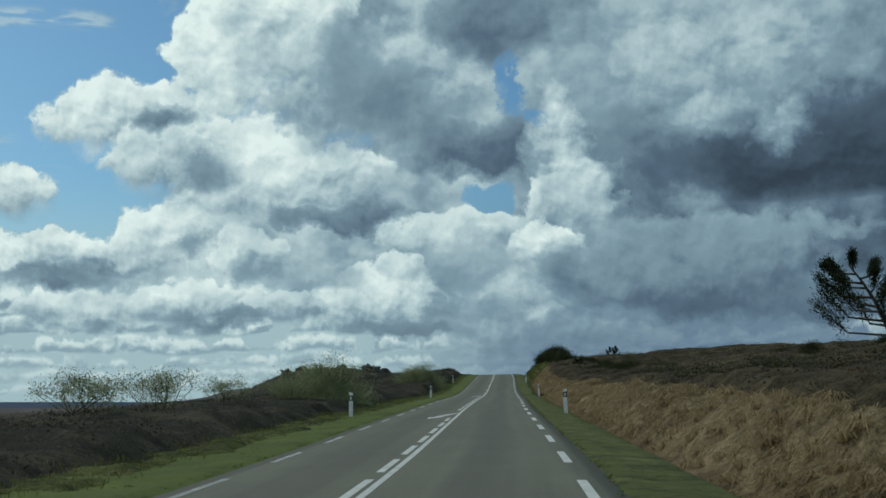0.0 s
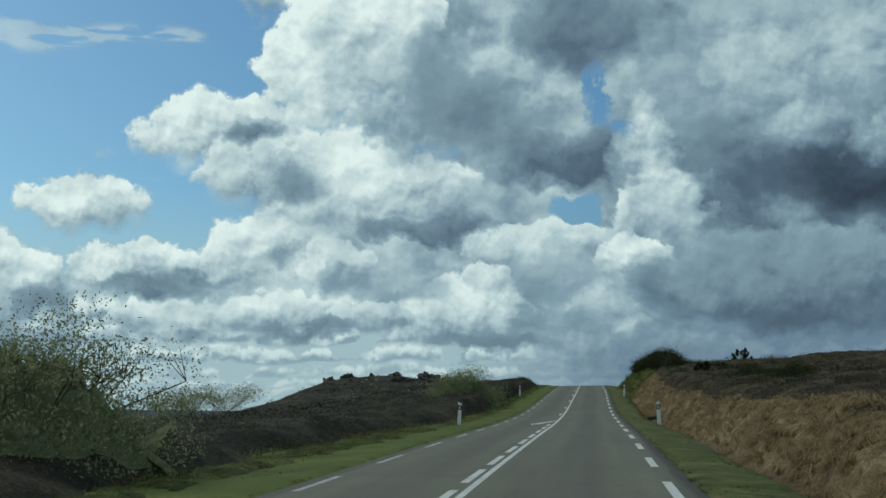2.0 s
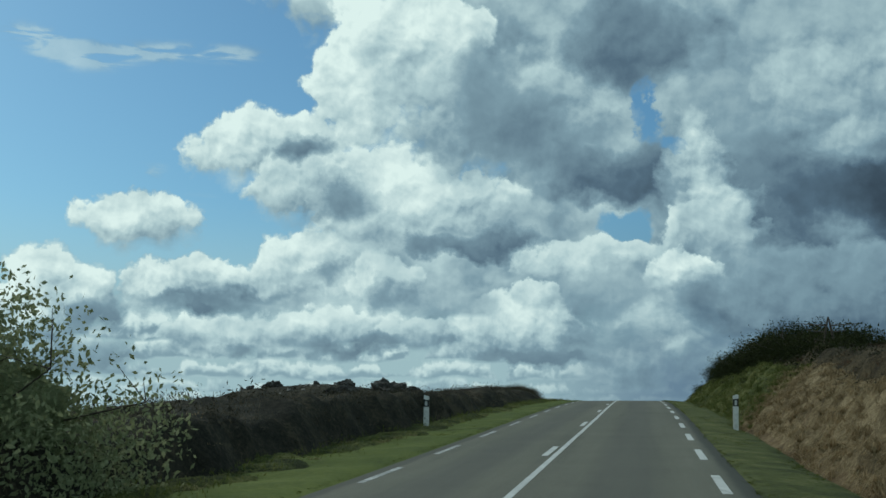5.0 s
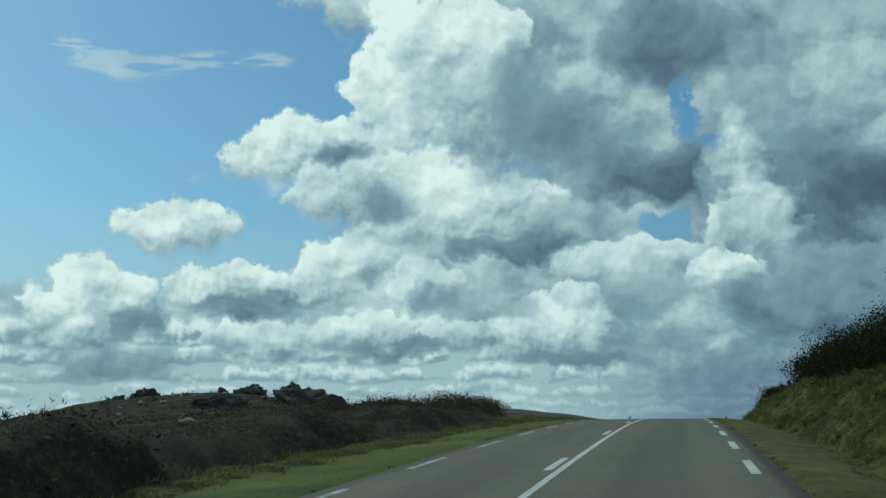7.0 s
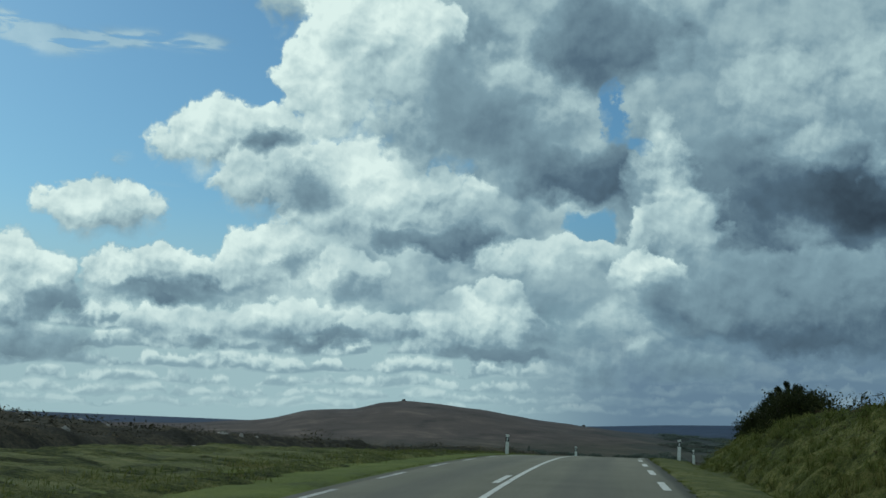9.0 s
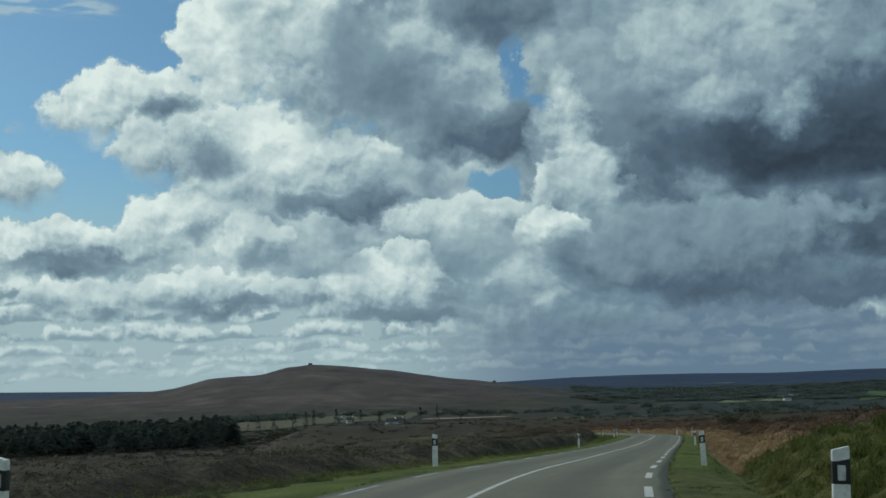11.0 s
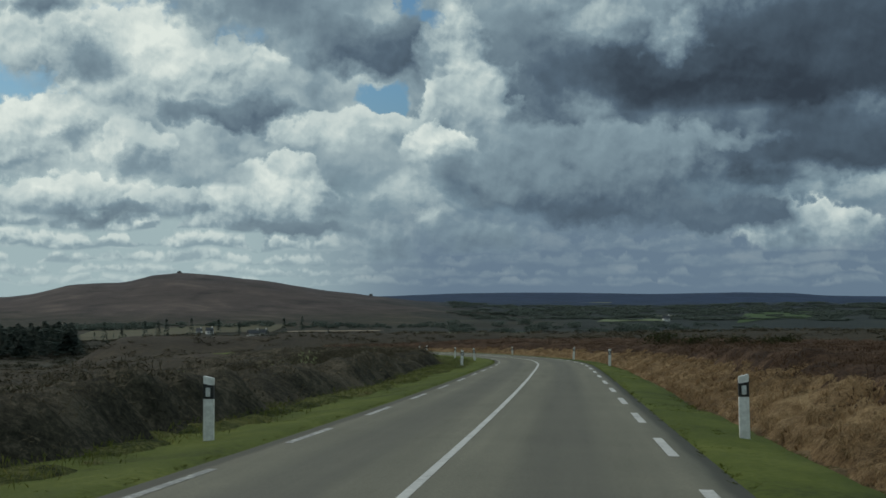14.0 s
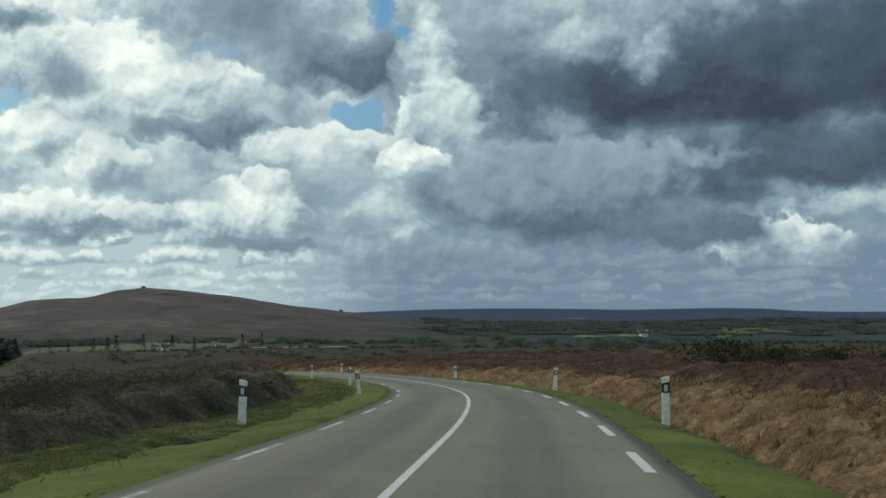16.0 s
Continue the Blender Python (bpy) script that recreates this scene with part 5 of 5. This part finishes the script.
def pine(s, off, height, lean, limbs, label):
    """A young windswept pine: a leaning trunk whose limbs sweep upwards and end in brushes of needles."""
    root = tagged(new("pine_tree"), label, "tree")
    root.location = road_at(s, off, float(rise(s, off)) - 0.15)
    bend = lambda t: np.array([lean * t * t * height * 0.4, 0.1 * math.sin(3 * t) * height * 0.2, t * height * 0.86])
    verts, faces = [], []
    for k in range(6):
        tube(verts, faces, bend(k / 6), bend((k + 1) / 6), 0.035 * height * (1 - k / 7), 0.035 * height * (1 - (k + 1) / 7), 7)
    part("trunk", mesh_of("trunk", verts, faces, BARK), BARK, root)
    for k in range(limbs):
        t, a = 0.3 + 0.7 * k / limbs, 2.4 * k + rng.uniform(-0.4, 0.4)
        reach = height * (0.46 * (1.1 - t) + 0.12)
        way = np.array([math.cos(a) + 0.5 * lean, math.sin(a), 0.0])
        p0 = bend(t)
        p1, p2 = p0 + way * reach * 0.55 + (0, 0, 0.08 * reach), p0 + way * reach * 0.95 + (0, 0, 0.62 * reach)
        verts, faces = [], []
        tube(verts, faces, p0, p1, 0.011 * height, 0.007 * height)
        tube(verts, faces, p1, p2, 0.007 * height, 0.003 * height)
        branch = part("branch", mesh_of("branch", verts, faces, BARK), BARK, root)
        n = 760
        q = rng.uniform(0, 1, (n, 1)) ** 0.7
        c = p1 * (1 - q) + p2 * q + rng.normal(0, 0.05 * reach + 0.03, (n, 3))
        axis = (p2 - p1) / np.linalg.norm(p2 - p1)
        d = axis + rng.normal(0, 0.5, (n, 3))
        d /= np.linalg.norm(d, axis=1)[:, None]
        side = np.cross(d, rng.normal(0, 1, (n, 3)))
        side /= np.linalg.norm(side, axis=1)[:, None]
        ln = rng.uniform(0.07, 0.15, (n, 1)) * (0.6 + 0.12 * height)
        v = np.stack([c, c + d * ln * 0.5 + side * 0.016, c + d * ln, c + d * ln * 0.5 - side * 0.016], 1).reshape(-1, 3)
        part("needles", mesh_of("needles", v, np.arange(4 * n).reshape(n, 4), PINE, smooth=False), PINE, branch)
    return root


pine(17.5, 17.4, 5.0, -0.9, 16, "dark windswept pine on the heath above the bank")
for s0, off, h in ((114, 10.6, 1.9), (117, 12.5, 1.6), (145, 17.6, 2.5), (109, 11.8, 1.4)):
    pine(s0, off, h, 0.3, 11, "small dark pine sapling among the heather")
for s0, off, h in ((240, 9.6, 3.0), (243.5, 10.2, 3.6)):
    pine(s0, off, h, 0.2, 13, "small dark pine above the grassy bank")


def dead_tree(s, off, height):
    """A bare dead sapling: two trunks that meet near the top, with level broken limbs."""
    root = tagged(new("dead_tree"), "bare dead sapling standing out of the dark scrub", "tree")
    root.location = road_at(s, off, float(rise(s, off)) - 0.1)
    for a in (-1, 1):
        verts, faces = [], []
        tube(verts, faces, (a * 0.42, 0, 0), (a * 0.1, 0, height * 0.8), 0.07, 0.05)
        tube(verts, faces, (a * 0.1, 0, height * 0.8), (0, 0, height), 0.05, 0.03)
        part("trunk", mesh_of("trunk", verts, faces, BARK), BARK, root)
        for z, out in ((0.72, 0.9), (0.84, 1.2), (0.55, 0.6)):
            verts, faces = [], []
            tube(verts, faces, (a * 0.1, 0, height * z), (a * out, 0.1, height * (z + 0.04)), 0.03, 0.012, 4)
            part("limb", mesh_of("limb", verts, faces, BARK), BARK, root)


dead_tree(136, 9.4, 2.3)


# ---- roadside posts ----
def post_parts(root):
    def box(x0, x1, y0, y1, z0, z1, slope=0.0):
        bm = bmesh.new()
        bmesh.ops.create_cube(bm, size=1.0)
        for v in bm.verts:
            v.co = Vector(((x0 + x1) / 2 + v.co.x * (x1 - x0), (y0 + y1) / 2 + v.co.y * (y1 - y0), (z0 + z1) / 2 + v.co.z * (z1 - z0)))
            if v.co.z > (z0 + z1) / 2:
                v.co.z += slope * v.co.x
        bmesh.ops.bevel(bm, geom=bm.edges[:], offset=0.006, segments=2, affect="EDGES")
        return bm
    part("shaft", box(-0.08, 0.08, -0.045, 0.045, -0.25, 0.72), WHITE_PLASTIC, root)
    part("black_band", box(-0.082, 0.082, -0.047, 0.047, 0.72, 0.95, 0.22), BLACK_BAND, root, "black band round the post")
    part("cap", box(-0.08, 0.08, -0.045, 0.045, 0.93, 1.06, 0.25), WHITE_PLASTIC, root)
    for side in (-1, 1):
        part("reflector", box(-0.038, 0.038, side * 0.052 - 0.006, side * 0.052 + 0.006, 0.755, 0.90), REFLECTOR, root, "pale rectangular reflector")


first = None
for s0, off in ((20.3, 4.45), (68.4, 4.65), (122, 4.45), (237.5, 4.5), (261.7, 4.3), (313.6, 4.3), (366.5, 4.4), (393, 4.6), (-30, 4.4),
                (19.2, -4.5), (68.2, -4.4), (121.5, -5.0), (237.5, -4.05), (262, -3.95), (312.4, -4.1), (366, -4.7), (388.5, -4.1), (407, -4.0), (426, -4.0), (420, 5.0), (450, 5.0)):
    i = int(np.argmin(np.abs(SG - s0)))
    turn = math.degrees(math.atan2(SIDE[i, 1], SIDE[i, 0])) + (180 if off < 0 else 0)
    at = road_at(s0, off, float(rise(s0, off)))
    m = pose(*at, rng.normal(0, 1.2), rng.normal(0, 1.5), turn)
    if first is None:
        first = tagged(new("delineator_post"), "white plastic roadside post with a black band and reflector", "delineator post", "posts along the road")
        post_parts(first)
        first.matrix_basis = m
    else:
        copy_thing(first, m)


# ---- ditch culverts ----
def culvert(s, off):
    """Stone jambs and a lintel round the dark mouth of a pipe, in the foot of the bank."""
    i = int(np.argmin(np.abs(SG - s)))
    root = tagged(new("ditch_culvert"), "small stone culvert mouth in the roadside ditch", "culvert")
    root.matrix_basis = pose(*road_at(s, off, float(rise(s, off)) - 0.3), 0, 0, math.degrees(math.atan2(SIDE[i, 1], SIDE[i, 0])))
    def block(x0, x1, y0, y1, z0, z1):
        bm = bmesh.new()
        bmesh.ops.create_cube(bm, size=1.0)
        for v in bm.verts:
            v.co = Vector(((x0 + x1) / 2 + v.co.x * (x1 - x0), (y0 + y1) / 2 + v.co.y * (y1 - y0), (z0 + z1) / 2 + v.co.z * (z1 - z0)))
        bmesh.ops.bevel(bm, geom=bm.edges[:], offset=0.03, segments=2, affect="EDGES")
        for v in bm.verts:
            v.co += noise.noise_vector(v.co * 3) * 0.03
        return bm
    part("jamb", block(-0.55, -0.3, -0.2, 0.2, -0.2, 0.5), STONE, root)
    part("jamb", block(0.3, 0.55, -0.2, 0.2, -0.2, 0.5), STONE, root)
    part("lintel", block(-0.62, 0.62, -0.24, 0.24, 0.5, 0.7), STONE, root)
    verts, faces = [], []
    tube(verts, faces, (0, -0.1, 0.2), (0, 1.6, 0.2), 0.28, 0.28, 14)
    n = len(verts)
    part("pipe", mesh_of("pipe", verts, faces, TAR), TAR, root, "dark drain pipe")


culvert(87.5, 5.6)


# ---- rocks on the left-hand ridge ----
def rock(s, off, w, d, h, up, seed, label):
    bm = bmesh.new()
    bmesh.ops.create_icosphere(bm, subdivisions=5, radius=0.5)
    for v in bm.verts:
        n = noise.noise(v.co * 3.4 + Vector((seed, 0, 0))) * 0.75 + noise.noise(v.co * 8 + Vector((0, seed, 0))) * 0.3 + noise.noise(v.co * 19) * 0.12
        q = v.co * (1 + n)
        q.z = q.z + 0.18 * q.x
        q = Vector((round(q.x * 5) / 5 * 0.2 + q.x * 0.8, q.y, round(q.z * 6) / 6 * 0.25 + q.z * 0.75))
        v.co = Vector((q.x * w, q.y * d, q.z * h))
    me = bpy.data.meshes.new("rock_outcrop")
    bm.to_mesh(me)
    bm.free()
    me.materials.append(ROCK)
    ob = tagged(new("rock_outcrop", me), label, "rock")
    ob.matrix_basis = pose(*road_at(s, off, float(rise(s, off)) + up), 0, 0, seed * 40)
    return ob


for k, (s0, off, w, d, h, up) in enumerate(((213, -26.5, 4.2, 3, 2.4, 0.0), (211, -24.0, 3.2, 2, 1.7, 0.1), (230, -40, 4.2, 3, 2.2, 0.4), (226, -43.5, 2.4, 2.4, 1.6, 0.4), (206, -30, 2.6, 1.6, 1.4, 0.3), (221, -46, 4.0, 2.4, 2.0, 0.6), (219, -42, 2.0, 1.6, 1.6, 0.4), (222, -34, 2.6, 2.0, 1.5, 0.4))):
    rock(s0, off, w * 1.3, d, h * 1.05, up, 3.1 + k * 1.7, "grey lichened schist outcrop standing out of the heath")


# ---- the country beyond ----
EYE = (45.0, 302.0)


def across(az, r):
    """Places in the valley: degrees right of north and metres off, from the road's last bend."""
    a = np.radians(np.asarray(az, float))
    x, y = EYE[0] + np.sin(a) * r, EYE[1] + np.cos(a) * r
    return np.stack([x, y, land(x, y)], -1)


def sown(n, az0, az1, r0, r1):
    return across(rng.uniform(az0, az1, n), np.sqrt(rng.uniform(r0 * r0, r1 * r1, n)))


def off_road(p, least=9.0):
    return p[np.abs(along(p[:, 0], p[:, 1])[1]) > least]


SPARSE = [shrub_shape(36, 6, 0.1) for _ in range(7)]
p = off_road(sown(2600, -34, 34, 95, 520), 15)
scattered("heath_scrub", SPARSE, p, rng.uniform(2.4, 5.5, len(p)), rng.uniform(0.5, 1.3, len(p)), HEATHER, "dark heath and low scrub falling away to the valley", "heath scrub")
p = sown(2200, -30, 12, 500, 930)
scattered("valley_scrub", SPARSE, p, rng.uniform(5, 11, len(p)), rng.uniform(1.0, 3.0, len(p)), VALLEY, "dark green scrub and hedges on the valley side", "scrub")


def conifer_shape(n):
    t = rng.uniform(0, 1, n) ** 0.7
    a, r = rng.uniform(0, 6.283, n), (1 - t) * 0.26 * rng.uniform(0.5, 1.0, n) + 0.01
    c = np.stack([np.cos(a) * r, np.sin(a) * r, 0.08 + t * 0.92], 1)
    out = np.stack([np.cos(a), np.sin(a), np.full(n, -0.35)], 1) * 0.075
    side = np.stack([-np.sin(a), np.cos(a), np.zeros(n)], 1) * 0.05
    v = np.stack([c - out * 0.6, c + side, c + out, c - side], 1).reshape(-1, 3)
    return v, np.arange(4 * n).reshape(n, 4)


CONIFERS = [conifer_shape(110) for _ in range(5)]
p = sown(1300, -36, -9.4, 690, 960)
scattered("conifer_wood", CONIFERS, p, rng.uniform(13, 19, len(p)) * 1.7, rng.uniform(9, 16, len(p)), HAZED_LEAF, "dark conifer plantation on the valley side", "wood")
p = np.concatenate([across(np.array([-7.2, -5.5, -5.1, -8.0, -3.9, -2.6, -1.6, -6.1, 0.6, 1.5]), np.full(10, 880.0)), sown(26, -9, 4, 800, 960)])
scattered("conifer_wood", CONIFERS, p, np.concatenate([np.full(10, 15.0), rng.uniform(5, 10, 26)]), np.concatenate([rng.uniform(12, 18, 10), rng.uniform(4, 8, 26)]), HAZED_LEAF, "scattered dark conifers beside a pale field", "wood")
BROAD = [shrub_shape(110, 8, 0.1) for _ in range(6)]
p = np.concatenate([sown(16, 13.2, 15.0, 640, 700), sown(120, 9, 24, 700, 1300), sown(60, -8, 10, 1150, 1250), sown(30, -9.4, -5.5, 1150, 1220)])
scattered("far_trees", BROAD, p, np.concatenate([rng.uniform(8, 12, 16), rng.uniform(8, 22, len(p) - 16)]), np.concatenate([rng.uniform(9, 12, 16), rng.uniform(3, 8, len(p) - 16)]), HAZED_LEAF, "dark clumps of trees and hedges in the valley", "trees")
p = sown(420, 9, 34, 1450, 2500)
scattered("far_wood", BROAD, p, rng.uniform(24, 60, len(p)), rng.uniform(3, 6, len(p)), HAZED_LEAF, "dark woods across the valley", "wood")


def sheet_height(x, y):
    """Height of the ground sheet itself, between its corners."""
    i = np.clip(np.searchsorted(gx, x) - 1, 0, len(gx) - 2)
    j = np.clip(np.searchsorted(gy, y) - 1, 0, len(gy) - 2)
    u, v = (x - gx[i]) / (gx[i + 1] - gx[i]), (y - gy[j]) / (gy[j + 1] - gy[j])
    return (GZ[i, j] * (1 - u) + GZ[i + 1, j] * u) * (1 - v) + (GZ[i, j + 1] * (1 - u) + GZ[i + 1, j + 1] * u) * v


def field(az0, az1, r0, r1, colour, label):
    m = mottled("field_" + label.split()[0], *(tuple(v * k for v in colour) for k in (0.7, 1.0, 1.25)), 0.02, 0.3, bump=0.2)
    A, R = np.meshgrid(np.linspace(az0, az1, 44), np.linspace(r0, r1, 26), indexing="ij")
    u = (A - az0) / (az1 - az0)
    R = R + (r1 - r0) * (0.55 * u + 0.1 * np.sin(u * 7 + az0))
    A = A + (R - r0) / (r1 - r0) * (az1 - az0) * 0.12
    q = across(A, R)
    q[..., 2] = sheet_height(q[..., 0], q[..., 1]) + 0.3 + R * 0.0003
    return tagged(new("field", mesh_of("field", q.reshape(-1, 3), grid_faces(*A.shape), m)), label, "field", kind="structure")


field(-9.6, -0.6, 930, 1130, (0.085, 0.08, 0.05), "pale dry meadow beyond the conifers")
field(0.6, 4.8, 1040, 1065, (0.3, 0.25, 0.19), "bare sandy track across the moor")
field(6.5, 12.2, 940, 1010, (0.1, 0.11, 0.06), "dull green meadow in the valley")
field(16.2, 19.3, 1380, 1470, (0.13, 0.16, 0.09), "pale green pasture in the valley")
field(18.6, 20.0, 1560, 1640, (0.17, 0.17, 0.13), "pale stubble strip in the valley")
field(23.0, 26.2, 1420, 1800, (0.05, 0.085, 0.032), "green pasture on the wooded slope")
field(14.0, 16.5, 3000, 3100, (0.14, 0.16, 0.11), "small pale fields below the far ridge")


def farmhouse(az, r, w, d, h, turn, label):
    root = tagged(new("farmhouse"), label, "house")
    root.matrix_basis = pose(*across(az, r), 0, 0, turn)
    bm = bmesh.new()
    bmesh.ops.create_cube(bm, size=1.0)
    for v in bm.verts:
        v.co = Vector((v.co.x * w, v.co.y * d, (v.co.z + 0.5) * h * 1.15 - 0.15 * h))
    part("wall", bm, WHITE_WALL, root, "white rendered walls")
    bm = bmesh.new()
    a, b, t = w / 2 + 0.3, d / 2 + 0.4, h + 0.62 * d
    vs = [bm.verts.new(q) for q in ((-a, -b, h - 0.2), (a, -b, h - 0.2), (a, b, h - 0.2), (-a, b, h - 0.2), (-a, 0, t), (a, 0, t))]
    for q in ((0, 1, 5, 4), (2, 3, 4, 5), (1, 2, 5), (3, 0, 4), (3, 2, 1, 0)):
        bm.faces.new([vs[k] for k in q])
    roof = part("roof", bm, SLATE, root, "dark slate roof")
    bm = bmesh.new()
    bmesh.ops.create_cube(bm, size=1.0)
    for v in bm.verts:
        v.co = Vector((a - 0.9 + v.co.x * 0.8, v.co.y * 1.1, t + v.co.z * 2.0))
    part("chimney", bm, WHITE_WALL, roof)
    for k in (-0.28, 0.0, 0.28):
        bm = bmesh.new()
        bmesh.ops.create_cube(bm, size=1.0)
        for v in bm.verts:
            v.co = Vector((k * w + v.co.x * 1.0, -d / 2 - 0.02 + v.co.y * 0.1, h * 0.5 + v.co.z * 1.5))
        part("window" if k else "door", bm, SLATE, root)


farmhouse(-3.0, 1010, 6, 4.5, 2.8, 15, "white farmhouse with a slate roof at the foot of the hill")
farmhouse(-3.5, 1025, 4.5, 4, 2.4, -10, "white farm cottage at the foot of the hill")
farmhouse(-0.9, 930, 9, 5, 2.6, 25, "low white farm building beside the track")
farmhouse(-0.4, 945, 6, 4.5, 2.6, 10, "low white farm building beside the track")
farmhouse(19.6, 1430, 8, 6, 3.4, 0, "white farmhouse among pastures in the valley")


def cairn(az, r, w, h):
    bm = bmesh.new()
    bmesh.ops.create_icosphere(bm, subdivisions=2, radius=0.5)
    for v in bm.verts:
        v.co = Vector((v.co.x * w, v.co.y * w, v.co.z * h)) * (1 + 0.2 * noise.noise(v.co * 3))
    me = bpy.data.meshes.new("summit_cairn")
    bm.to_mesh(me)
    bm.free()
    me.materials.append(ROCK)
    ob = tagged(new("summit_cairn", me), "small dark rock pile on the hill's summit", "rock")
    ob.matrix_basis = pose(*across(az, r), 0, 0, 0)


cairn(-4.35, 2100, 9, 7)
cairn(5.0, 2080, 8, 7)
for x, y, h, w in ((75, 385, 2.6, 4.6), (80, 390, 2.0, 4.0), (86, 396, 2.0, 3.8), (80, 376, 1.7, 3.2), (84, 362, 1.6, 3.0), (92, 398, 1.9, 4.0)):
    bush("gorse_bush", 0, 10, h, w, 1500, GORSE, 0.09, "dark gorse bush among brown bracken", stems=8, bare=0.0, dense=0.16, at=(x, y), full=0.8)
